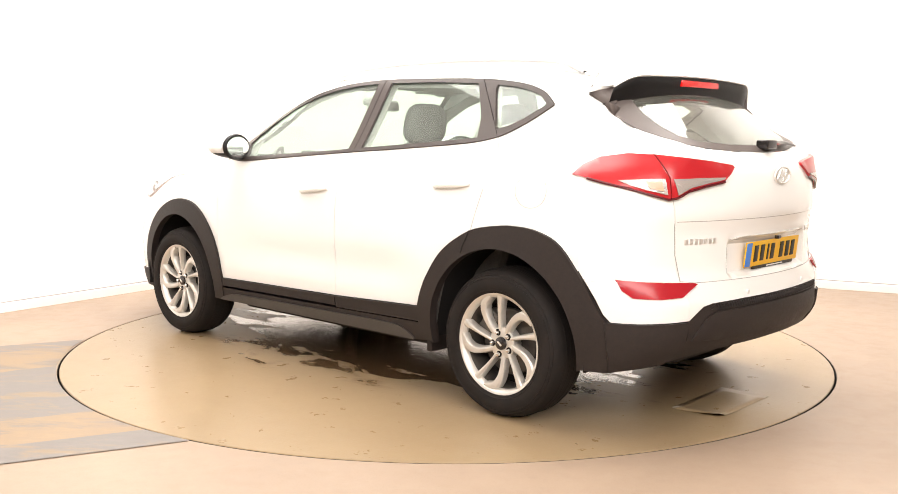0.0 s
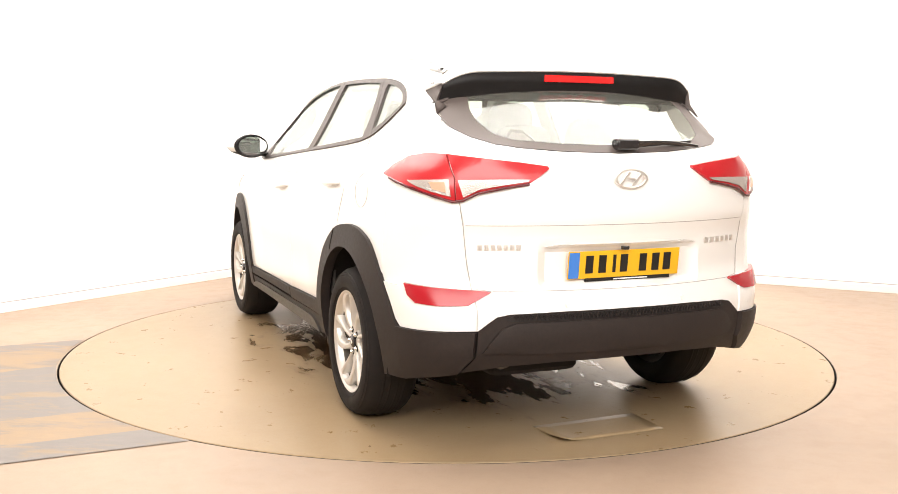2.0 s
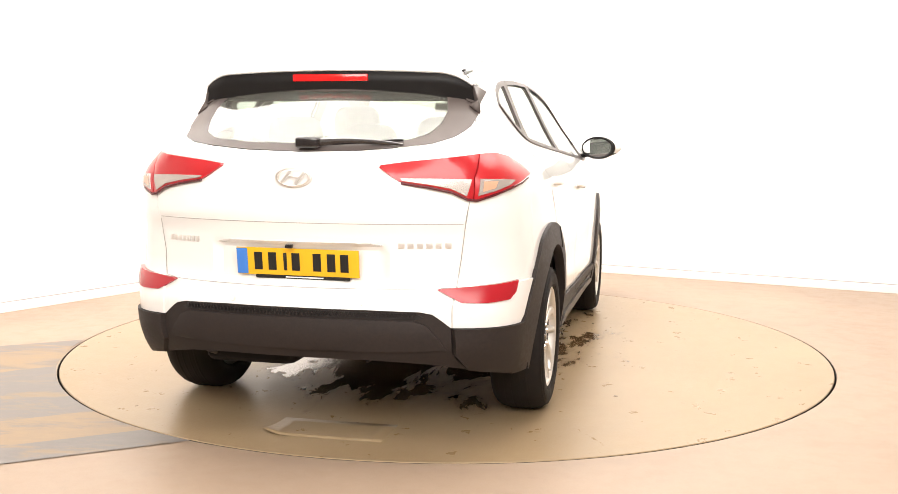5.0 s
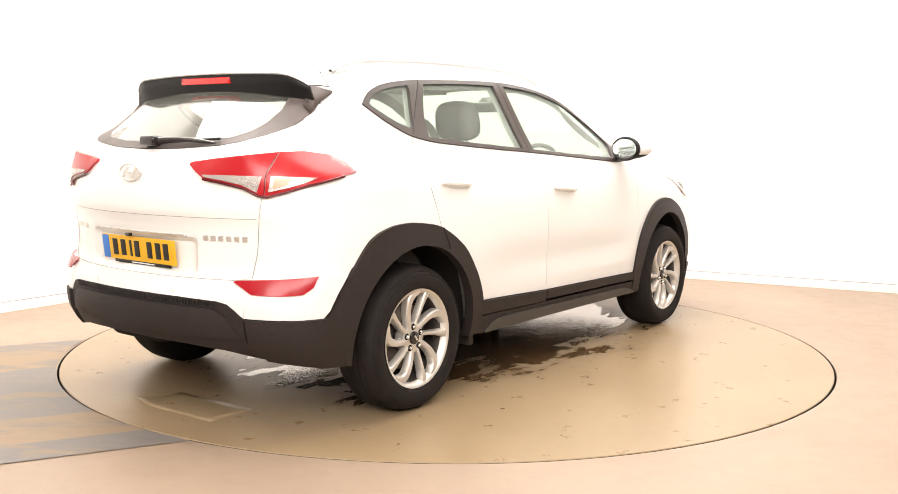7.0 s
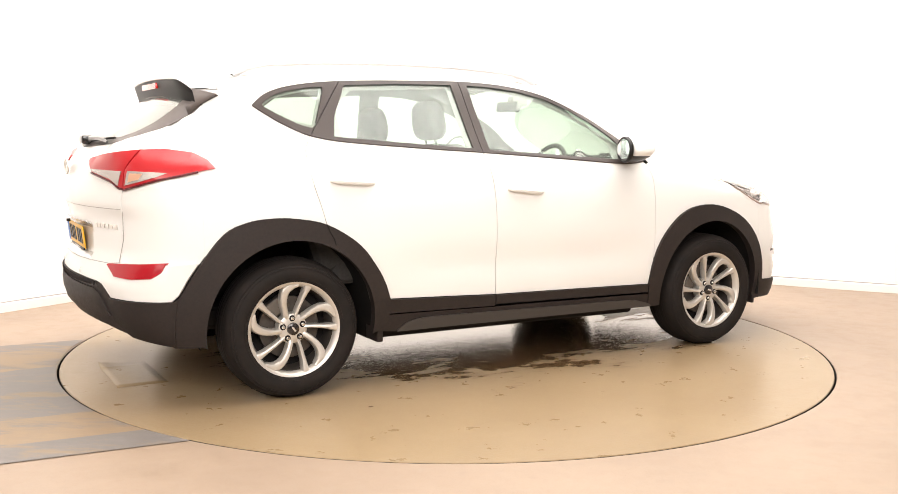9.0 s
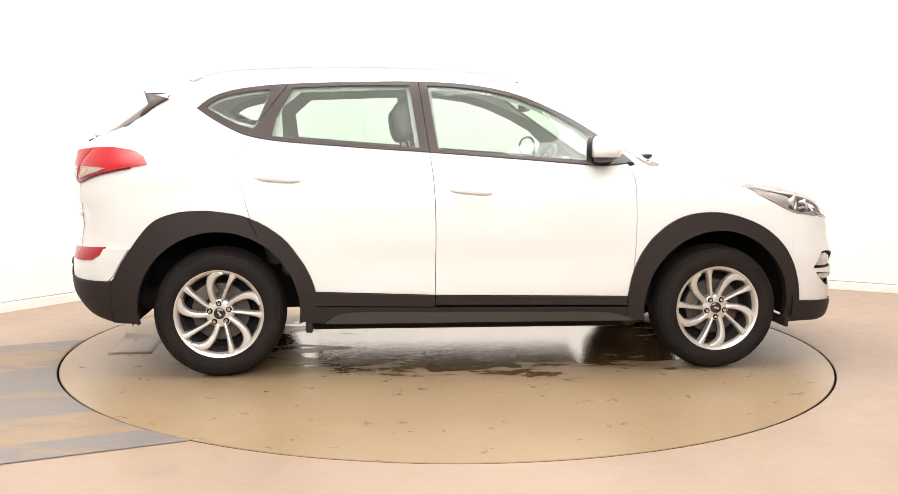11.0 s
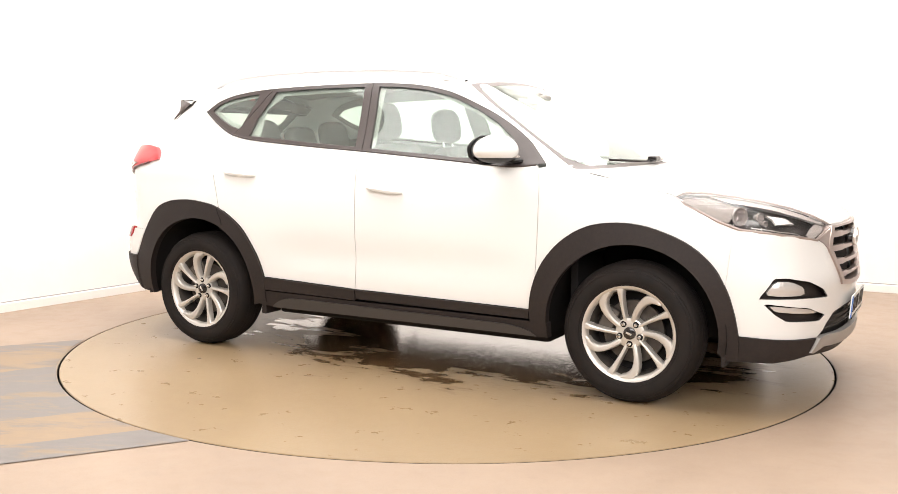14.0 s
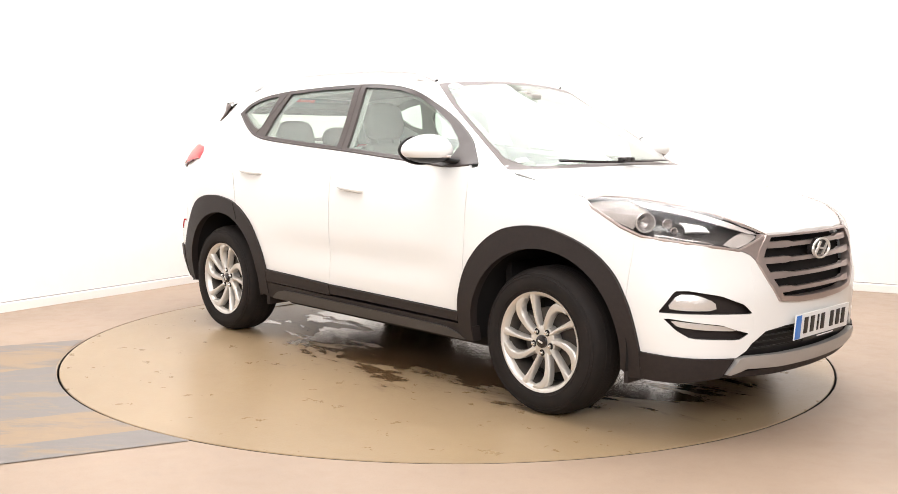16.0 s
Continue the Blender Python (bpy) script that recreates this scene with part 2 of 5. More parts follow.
def side_y(x, z):
    w = curve(z, W_Z)
    w = w - (.085 + .03 * np.clip((z - .6) / .3, 0, 1)) * (np.maximum(x - 2.15, 0) / 1.04) ** 2 - .055 * (np.maximum(-.15 - x, 0) / .42) ** 2
    low = np.clip((1.0 - z) / .5, 0, 1)
    hip = np.exp(-((x - .0) / .42) ** 2) + np.exp(-((x - 2.66) / .42) ** 2)
    w = w + .024 * hip * low
    # the shoulder stands out over the rear wheel, and the doors are hollow low down
    w = w + .022 * np.exp(-((x + .25) / .45) ** 2) * np.exp(-((z - 1.08) / .09) ** 2)
    w = w - .012 * np.exp(-((z - .60) / .09) ** 2) * np.clip((x - .45) / .3, 0, 1) * np.clip((2.2 - x) / .3, 0, 1)
    return w


def form(x, y, z):
    """Below zero inside the body."""
    y = np.abs(y)
    side = y - side_y(x, z)
    low = np.clip((.72 - z) / .12, 0, 1)
    lift = .065 * np.clip((y - .40) / .2, 0, 1) * np.clip((1.28 - z) / .08, 0, 1) * np.clip((z - 1.0) / .08, 0, 1)
    recess = np.clip((.375 - y) / .03, 0, 1) * np.clip((z - .672) / .014, 0, 1) * np.clip((.836 - z) / .014, 0, 1)
    xr = curve(z - lift, REAR_Z) + (.28 - .06 * low) * y ** 2 + .10 * y ** 4 + .026 * recess
    rear = (xr - x) * np.where(z > 1.15, .70, 1.0)
    nose = x - curve(z, NOSE_Z) + (.28 - .05 * low) * y ** 2 + .20 * y ** 4
    screen = np.clip((x - 1.5) / .3, 0, 1) * np.clip((2.75 - x) / .3, 0, 1)
    crown = (.13 - .11 * screen) * y ** 2
    top = (z - curve(x + .36 * screen * y ** 2, TOP_X) + crown) * .9
    g = smax(side, rear, .11)
    g = smax(g, nose, .11)
    return smax(g, top, .06)


def ray_axes(way):
    """A line of sight onto the body: an angle in plan (0 nose, 90 left side, 180 rear), with a second angle from above where given, or 'z' from above."""
    if way == "z":
        return np.array([1., 0, 0]), np.array([0, 1., 0]), np.array([0, 0, 1.]), 1.9
    if isinstance(way, tuple):
        c, s = math.cos(radians(way[0])), math.sin(radians(way[0]))
        e, k = math.cos(radians(way[1])), math.sin(radians(way[1]))
        far = (3.9 * max(c, 0) + 1.2 * max(-c, 0) + 1.15 * abs(s)) * e + 1.4 * k
        return np.array([-s, c, 0]), np.array([-c * k, -s * k, e]), np.array([c * e, s * e, k]), far
    c, s = math.cos(radians(way)), math.sin(radians(way))
    far = 3.9 * max(c, 0) + 1.2 * max(-c, 0) + 1.15 * abs(s)
    return np.array([-s, c, 0]), np.array([0, 0, 1.]), np.array([c, s, 0]), far


def cast(way, uv, off=0.0, deep=1.7):
    """Where lines along a way meet the body, grown by off, from outside."""
    u, v, d, far = ray_axes(way)
    base = uv[:, :1] * u + uv[:, 1:2] * v
    s = np.full(len(uv), far)
    found = np.zeros(len(uv), bool)
    for _ in range(int(deep / .02)):
        q = base + (s - .02)[:, None] * d
        found |= form(q[:, 0], q[:, 1], q[:, 2]) < off
        s = np.where(found, s, s - .02)
    lo, hi = s - .02, s
    for _ in range(16):
        mid = (lo + hi) / 2
        q = base + mid[:, None] * d
        inside = form(q[:, 0], q[:, 1], q[:, 2]) < off
        lo, hi = np.where(inside, mid, lo), np.where(inside, hi, mid)
    return base + hi[:, None] * d


# ---- mesh tools ----
def solid(name, verts, faces, mat, parent=None, label="", angle=35):
    me = bpy.data.meshes.new(name)
    me.from_pydata([tuple(v) for v in verts], [], [tuple(f) for f in faces])
    me.materials.append(mat)
    me.validate()
    me.shade_smooth()
    me.set_sharp_from_angle(angle=radians(angle))
    ob = new(name, me)
    ob.parent = parent
    if label:
        ob["label"] = label
    return ob


def part(name, bm, mat, parent=None, label="", angle=35):
    bmesh.ops.recalc_face_normals(bm, faces=bm.faces)
    me = bpy.data.meshes.new(name)
    bm.to_mesh(me)
    bm.free()
    me.materials.append(mat)
    me.shade_smooth()
    me.set_sharp_from_angle(angle=radians(angle))
    ob = new(name, me)
    ob.parent = parent
    if label:
        ob["label"] = label
    return ob


def box(bm, centre, size, bevel=0.0, turn=None, taper=1.0):
    """A block, bevelled, its top drawn in by taper."""
    made = bmesh.ops.create_cube(bm, size=1.0)["verts"]
    for v in made:
        k = taper if v.co.z > 0 else 1.0
        v.co = Vector((v.co.x * size[0] * k, v.co.y * size[1] * k, v.co.z * size[2]))
    if bevel:
        edges = list({e for v in made for e in v.link_edges})
        out = bmesh.ops.bevel(bm, geom=edges, offset=bevel, segments=3, profile=.6, affect="EDGES")
        made = list({v for f in out["faces"] for v in f.verts} | {v for v in made if v.is_valid})
    m = Matrix.Translation(centre) @ (turn if turn else Matrix())
    bmesh.ops.transform(bm, matrix=m, verts=made)
    return made


def lathe(bm, profile, n=48, centre=(0, 0, 0), close=False):
    """Rings of (radius, y) turned about the y axis."""
    rings = []
    for r, y in profile:
        rings.append([bm.verts.new((centre[0] + r * math.cos(2 * math.pi * i / n), centre[1] + y, centre[2] + r * math.sin(2 * math.pi * i / n))) for i in range(n)])
    pairs = list(zip(rings, rings[1:])) + ([(rings[-1], rings[0])] if close else [])
    for a, b in pairs:
        for i in range(n):
            bm.faces.new((a[i], a[(i + 1) % n], b[(i + 1) % n], b[i]))
    return rings


def tube(bm, path, radius, n=8, flat=1.0):
    """A bar along a path; flat squeezes it in height."""
    pts = [Vector(p) for p in path]
    rings = []
    for i, p in enumerate(pts):
        d = (pts[min(i + 1, len(pts) - 1)] - pts[max(i - 1, 0)]).normalized()
        a = d.cross(Vector((0, 0, 1)))
        a = a.normalized() if a.length > 1e-3 else Vector((1, 0, 0))
        b = a.cross(d).normalized()
        r = radius[i] if isinstance(radius, (list, tuple)) else radius
        rings.append([bm.verts.new(p + a * r * math.cos(2 * math.pi * k / n) + b * r * flat * math.sin(2 * math.pi * k / n)) for k in range(n)])
    for ra, rb in zip(rings, rings[1:]):
        for k in range(n):
            bm.faces.new((ra[k], ra[(k + 1) % n], rb[(k + 1) % n], rb[k]))
    bm.faces.new(rings[0])
    bm.faces.new(rings[-1][::-1])


def spline(pts, n=6):
    """A smooth open line through points."""
    p = [np.array(q, float) for q in pts]
    out = []
    for i in range(len(p) - 1):
        a, b, c, d = p[max(i - 1, 0)], p[i], p[i + 1], p[min(i + 2, len(p) - 1)]
        for k in range(n):
            t = k / n
            out.append(.5 * (2 * b + (c - a) * t + (2 * a - 5 * b + 4 * c - d) * t * t + (3 * b - a - 3 * c + d) * t ** 3))
    out.append(p[-1])
    return [tuple(q) for q in out]


def rounded(pts, times=2, cut=.22):
    """A closed outline with its corners cut round."""
    p = [np.array(q, float) for q in pts]
    for _ in range(times):
        q = []
        for a, b in zip(p, p[1:] + p[:1]):
            q += [a + (b - a) * cut, b - (b - a) * cut]
        p = q
    return [tuple(q) for q in p]


def ON_SIDE(pts):
    return [tuple(q) for q in cast(90, np.array([(-x, z) for x, z in pts], float))]


def ON_REAR(pts):
    return [tuple(q) for q in cast(180, np.array([(-y, z) for y, z in pts], float))]


def ON_NOSE(pts):
    return [tuple(q) for q in cast(0, np.array(pts, float))]


def ON_TOP(pts):
    return [tuple(q) for q in cast("z", np.array(pts, float))]


def both(half):
    """A whole outline from its left half, which runs from the middle to the middle."""
    return list(half) + [(x, -y, z) for x, y, z in reversed(half) if abs(y) > 1e-4]


def inside(poly, q):
    hit = np.zeros(len(q), bool)
    x, y = q[:, 0], q[:, 1]
    for (x0, y0), (x1, y1) in zip(poly, np.roll(poly, -1, 0)):
        cross = (y0 > y) != (y1 > y)
        hit ^= cross & (x < (x1 - x0) * (y - y0) / (y1 - y0 + 1e-15) + x0)
    return hit


def stepped(poly, step, inset):
    """An outline with points at even steps, drawn in by inset."""
    out = []
    for a, b in zip(poly, np.roll(poly, -1, 0)):
        n = max(1, int(np.ceil(np.linalg.norm(b - a) / step)))
        out += [a + (b - a) * k / n for k in range(n) if k or np.linalg.norm(b - a) > 1e-5]
    p = np.array(out)
    p = p[np.linalg.norm(p - np.roll(p, 1, 0), axis=1) > 1e-5]
    if inset:
        area = .5 * np.sum(p[:, 0] * np.roll(p[:, 1], -1) - np.roll(p[:, 0], -1) * p[:, 1])
        e = np.roll(p, -1, 0) - p
        e /= np.linalg.norm(e, axis=1)[:, None] + 1e-12
        n = np.stack([-e[:, 1], e[:, 0]], 1) * np.sign(area)
        m = n + np.roll(n, 1, 0)
        m /= np.maximum(np.linalg.norm(m, axis=1), .6)[:, None]
        p = p + m * inset
    return p


def patch(outline, way, off=0.0, thick=.004, step=.035, holes=(), gap=.002, bulge=0.0):
    """A sheet that lies on the body within an outline, seen along a way, with thickness inwards."""
    from mathutils.geometry import delaunay_2d_cdt
    u, v, d, far = ray_axes(way)
    flat = lambda pts: np.stack([np.array(pts) @ u, np.array(pts) @ v], 1)
    loops = [stepped(flat(outline), step, gap)] + [stepped(flat(h), step, -gap if gap else 0) for h in holes]
    lo, hi = loops[0].min(0), loops[0].max(0)
    gx, gy = np.meshgrid(np.arange(lo[0], hi[0], step) + step * .37, np.arange(lo[1], hi[1], step) + step * .41)
    g = np.stack([gx.ravel(), gy.ravel()], 1)
    ok = inside(loops[0], g)
    for h in loops[1:]:
        ok &= ~inside(h, g)
    g = g[ok]
    rim = np.concatenate(loops)
    if len(g):
        near = np.min(np.sum((g[:, None] - rim[None]) ** 2, 2), 1)
        g = g[near > (.45 * step) ** 2]
    pts = np.concatenate([rim, g]) if len(g) else rim
    edges, start = [], 0
    for lp in loops:
        edges += [(start + i, start + (i + 1) % len(lp)) for i in range(len(lp))]
        start += len(lp)
    vs, _, fs, _, _, _ = delaunay_2d_cdt([Vector(q) for q in pts], edges, [], 0, 1e-6)
    uv = np.array([(q.x, q.y) for q in vs])
    tri = np.array([f for f in fs])
    mid = uv[tri].mean(1)
    ok = inside(loops[0], mid)
    for h in loops[1:]:
        ok &= ~inside(h, mid)
    tri = tri[ok]
    top = cast(way, uv, off)
    if bulge:
        dist = np.sqrt(np.min(np.sum((uv[:, None] - rim[None]) ** 2, 2), 1))
        top = top + d * (bulge * np.minimum(1, dist / .03) ** .5)[:, None]
    n = len(uv)
    e = np.concatenate([tri[:, [0, 1]], tri[:, [1, 2]], tri[:, [2, 0]]])
    key = {}
    for a, b in e:
        key[(a, b)] = True
    rimf = [(b, a, a + n, b + n) for a, b in key if (b, a) not in key]
    if way == "z":
        faces = [tuple(t) for t in tri] + [tuple(t[::-1] + n) for t in tri] + rimf
    else:
        faces = [tuple(t) for t in tri] + [tuple(t[::-1] + n) for t in tri] + rimf
    return np.concatenate([top, top - d * thick]), faces


def mirrored(p):
    v, f = p
    return v * np.array([1, -1, 1]), [tuple(reversed(q)) for q in f]


def sheet(name, patches, mat, parent, label="", angle=35):
    verts, faces, at = [], [], 0
    for v, f in patches:
        verts.append(v)
        faces += [tuple(int(i) + at for i in q) for q in f]
        at += len(v)
    return solid(name, np.concatenate(verts), faces, mat, parent, label, angle)


def pair(name, patches, mat, parent, label=""):
    """The same sheet on the car's left and right."""
    return (sheet(name, patches, mat, parent, label), sheet(name, [mirrored(p) for p in patches], mat, parent, label))


# ---- studio: floor, turntable, two white walls that meet behind the car, and the rest of the room ----
R_DISC, GAP = 2.219, .011
CORNER = Vector((-.862, 4.36, 0))
ALONG_L = Vector((-.554, -.832, 0)).normalized()
ALONG_R = Vector((.889, -.457, 0)).normalized()
HIGH = 4.2


def ground():
    bm = bmesh.new()
    n = 128
    pit = [[bm.verts.new((r * math.cos(2 * math.pi * i / n), r * math.sin(2 * math.pi * i / n), z)) for i in range(n)]
           for r, z in ((R_DISC + GAP, -.25), (R_DISC + GAP, -.004), (R_DISC + GAP + .004, 0), (4.0, 0), (16.0, 0))]
    for a, b in zip(pit, pit[1:]):
        for i in range(n):
            bm.faces.new((a[i], a[(i + 1) % n], b[(i + 1) % n], b[i]))
    bm.faces.new(pit[0][::-1])
    ob = part("floor", bm, FLOOR)
    return tagged(ob, "buff painted studio floor round a turntable", "floor", kind="structure")


def turntable():
    top = new("turntable")
    tagged(top, "round buff-painted turntable, wet in the middle, under the car", "turntable")
    bm = bmesh.new()
    n = 160
    rings = [[bm.verts.new((r * math.cos(2 * math.pi * i / n), r * math.sin(2 * math.pi * i / n), z)) for i in range(n)]
             for r, z in ((.6, 0), (1.4, 0), (R_DISC - .003, 0), (R_DISC, -.004), (R_DISC, -.22))]
    for a, b in zip(rings, rings[1:]):
        for i in range(n):
            bm.faces.new((a[i], b[i], b[(i + 1) % n], a[(i + 1) % n]))
    bm.faces.new(rings[0])
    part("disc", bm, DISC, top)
    bm = bmesh.new()
    rim = [[bm.verts.new((r * math.cos(2 * math.pi * i / n), r * math.sin(2 * math.pi * i / n), z)) for i in range(n)] for r, z in ((R_DISC + .001, -.003), (R_DISC + .001, -.21), (R_DISC - .02, -.21))]
    for a, b in zip(rim, rim[1:]):
        for i in range(n):
            bm.faces.new((a[i], a[(i + 1) % n], b[(i + 1) % n], b[i]))
    part("disc_edge", bm, DARK_GAP, top)
    return top


def wall(name, p, q, thick, mat, label):
    d = (q - p).normalized()
    out = Vector((-d.y, d.x, 0))
    if out.dot(p) < 0:
        out = -out
    bm = bmesh.new()
    n = 12
    rows = [[bm.verts.new(p + (q - p) * i / n + Vector((0, 0, z)) + out * o) for i in range(n + 1)] for z, o in ((0, 0), (HIGH, 0), (HIGH, thick), (0, thick))]
    for a, b in zip(rows, rows[1:] + rows[:1]):
        for i in range(n):
            bm.faces.new((a[i], a[i + 1], b[i + 1], b[i]))
    for i in (0, n):
        bm.faces.new([r[i] for r in rows])
    return tagged(part(name, bm, mat), label, "wall", kind="structure")


def skirting(name, p, q):
    d = (q - p).normalized()
    inn = Vector((-d.y, d.x, 0))
    if inn.dot(p) > 0:
        inn = -inn
    bm = bmesh.new()
    prof = [(0, 0), (.022, 0), (.022, .060), (.016, .066), (0, .066)]
    ends = [[bm.verts.new(e + inn * (o + .001) + Vector((0, 0, z + .001))) for o, z in prof] for e in (p, q)]
    for i in range(len(prof)):
        j = (i + 1) % len(prof)
        bm.faces.new((ends[0][i], ends[0][j], ends[1][j], ends[1][i]))
    bm.faces.new(ends[0])
    bm.faces.new(ends[1][::-1])
    board = part(name, bm, BOARD)
    # A thin grey strip paints the shadow line along the board's top.
    bm = bmesh.new()
    ends = [[bm.verts.new(e + inn * o + Vector((0, 0, z))) for o, z in ((.001, .0675), (.008, .0675), (.008, .0735), (.001, .0735))] for e in (p, q)]
    for i in range(4):
        j = (i + 1) % 4
        bm.faces.new((ends[0][i], ends[0][j], ends[1][j], ends[1][i]))
    part("board_shadow_line", bm, SEAM, board)
    return tagged(board, "white skirting board along the studio wall", "baseboard", kind="structure")


floor = ground()
bm = bmesh.new()
lining = [[bm.verts.new(((R_DISC + o) * math.cos(2 * math.pi * i / 128), (R_DISC + o) * math.sin(2 * math.pi * i / 128), z)) for i in range(128)] for o, z in ((GAP - .001, -.003), (GAP - .001, -.24), (-.1, -.24))]
for a, b in zip(lining, lining[1:]):
    for i in range(128):
        bm.faces.new((a[i], a[(i + 1) % 128], b[(i + 1) % 128], b[i]))
part("pit_lining", bm, DARK_GAP, floor)
table = turntable()
P_L, P_R = CORNER + ALONG_L * 13, CORNER + ALONG_R * 11
P_B = P_L + ALONG_R * 11
wall("wall_left", CORNER, P_L, .12, WALL, "plain white studio wall, brightly lit")
wall("wall_right", CORNER, P_R, .12, WALL, "plain white studio wall, brightly lit")
wall("wall_back", P_L, P_B, .12, REAR_WALL, "plain grey wall behind the camera")
wall("wall_far", P_B, P_R, .12, REAR_WALL, "plain grey wall behind the camera")
skirting("baseboard_left", CORNER, P_L)
skirting("baseboard_right", CORNER, P_R)
bm = bmesh.new()
for z in (HIGH, HIGH + .1):
    bm.faces.new([bm.verts.new(q + Vector((0, 0, z))) for q in (CORNER, P_L, P_B, P_R)])
tagged(part("ceiling", bm, WALL), "plain white studio ceiling", "ceiling", kind="structure")


# ---- the car: every panel lies on one form ----
car = new("car")
tagged(car, "white five-door family SUV with dark plastic cladding, parked on the turntable", "car")

ARCH_R = [(-.56, .505), (-.532, .525), (-.444, .67), (-.335, .807), (-.225, .859), (-.11, .874), (.01, .869), (.165, .836), (.328, .736), (.424, .616), (.470, .533), (.50, .448)]
ARCH_F = [(2.165, .41), (2.185, .53), (2.238, .655), (2.333, .765), (2.455, .838), (2.60, .862), (2.745, .848), (2.912, .787), (3.032, .697), (3.105, .588), (3.145, .475), (3.165, .365)]
ARCH_R, ARCH_F = spline(ARCH_R, 4), spline(ARCH_F, 4)
DLO_LOW = [(-.12, 1.405), (-.06, 1.365), (.0, 1.328), (.08, 1.288), (.15, 1.262), (.28, 1.238), (.49, 1.22), (.82, 1.197), (1.10, 1.18), (1.62, 1.143), (1.91, 1.121), (2.04, 1.114), (2.202, 1.13)]
DLO_TOP = [(2.202, 1.13), (2.13, 1.195), (2.056, 1.257), (1.90, 1.356), (1.742, 1.432), (1.582, 1.494), (1.42, 1.531), (1.26, 1.549), (1.05, 1.557), (.76, 1.553), (.34, 1.536), (.10, 1.508), (-.03, 1.47), (-.09, 1.432), (-.12, 1.405)]
DLO_LOW, DLO_TOP = spline(DLO_LOW, 3), spline(DLO_TOP, 3)
GAP_A = [(2.175, 1.105), (2.195, 1.04), (2.202, .95), (2.203, .74), (2.192, .515)]
GAP_B = [(1.10, 1.178), (1.118, 1.0), (1.127, .77), (1.125, .425)]
GAP_C = [(.147, 1.262), (.105, 1.19), (.097, 1.10), (.112, 1.02), (.14, .93), (.168, .826)]
SILL = [(.495, .448), (1.125, .425), (2.165, .41)]


def between(line, x0, x1):
    return [q for q in line if x0 <= q[0] <= x1]


def arc(cx, cz, r, a0, a1, n=28):
    return [(cx + r * math.cos(radians(a0 + (a1 - a0) * i / n)), cz + r * math.sin(radians(a0 + (a1 - a0) * i / n))) for i in range(n + 1)]


# doors, lower skins
front_door = ON_SIDE(spline(GAP_A, 4) + [(2.165, .41), (1.125, .425)] + spline(GAP_B[::-1], 3)[1:] + [q for q in DLO_LOW if q[0] > 1.11 and q[0] < 2.16])
rear_door = ON_SIDE(spline(GAP_B, 3) + [(.495, .448)] + [q for q in reversed(ARCH_R) if .19 < q[0] < .495] + spline(GAP_C[::-1], 4) + [q for q in DLO_LOW if .16 < q[0] < 1.09])
door_parts = []
for flip in (False, True):
    f = mirrored if flip else (lambda p: p)
    fd = sheet("front_door", [f(patch(front_door, 90, thick=.02, step=.04))], PAINT, car)
    rd = sheet("rear_door", [f(patch(rear_door, 90, thick=.02, step=.04))], PAINT, car)
    door_parts.append((fd, rd))

# wing, bodyside, roof, bonnet
WING_TOP = ON_TOP([(2.25, .765), (2.40, .768), (2.55, .772), (2.70, .772), (2.80, .775)])
wing = ON_SIDE(spline(GAP_A[::-1], 4)) + WING_TOP + ON_SIDE([(2.842, .99), (2.90, .955), (2.969, .927), (3.055, .884), (3.11, .855), (3.12, .80), (3.11, .70), (3.10, .565)]) \
    + ON_SIDE([q for q in reversed(ARCH_F) if 2.20 < q[0] < 3.09])
pair("front_wing", [patch(wing, 90, thick=.01, gap=.0008)], PAINT, car)
SCREEN_SIDE = [(2.335, .735), (2.25, .715), (2.1, .682), (1.95, .648), (1.8, .608), (1.64, .548)]
ROOF_SIDE = [(1.5, .535), (1.2, .53), (.8, .53), (.4, .53), (0, .53), (-.25, .53)]
SPOILER_TIP = (-.282, .643, 1.452)
bodyside = ON_SIDE(spline(GAP_C[::-1], 4)) + ON_SIDE([q for q in reversed(DLO_LOW) if -.12 < q[0] < .14]) + ON_SIDE(DLO_TOP[::-1]) \
    + ON_SIDE([(2.21, 1.112)]) + ON_TOP([(2.25, .765)]) + ON_TOP(SCREEN_SIDE) + ON_TOP(ROOF_SIDE) + [SPOILER_TIP] + ON_SIDE([(-.36, 1.395), (-.40, 1.355), (-.42, 1.30), (-.42, 1.1), (-.42, .9), (-.42, .715)]) \
    + ON_SIDE([q for q in ARCH_R if -.42 < q[0] < .17])
GATE_SIDE = ON_REAR([(.655, 1.30), (.675, 1.24), (.69, 1.19), (.685, 1.10), (.678, 1.01), (.66, .90), (.645, .78), (.632, .672)])
corner = ON_SIDE([(-.40, .74), (-.40, .9), (-.40, 1.1), (-.40, 1.30), (-.39, 1.365)]) + [(-.445, .645, 1.345)] + GATE_SIDE + ON_SIDE([(-.56, .675), (-.445, .675)])
pair("bodyside", [patch(bodyside, 90, thick=.012, step=.03, gap=0), patch(corner, 135, off=-.001, thick=.012, step=.03, gap=0), patch(ON_SIDE([(-.345, 1.27), (-.335, 1.405)]) + ON_REAR([(.585, 1.405), (.60, 1.29)]), 135, off=-.010, thick=.008, step=.03, gap=0)], PAINT, car)
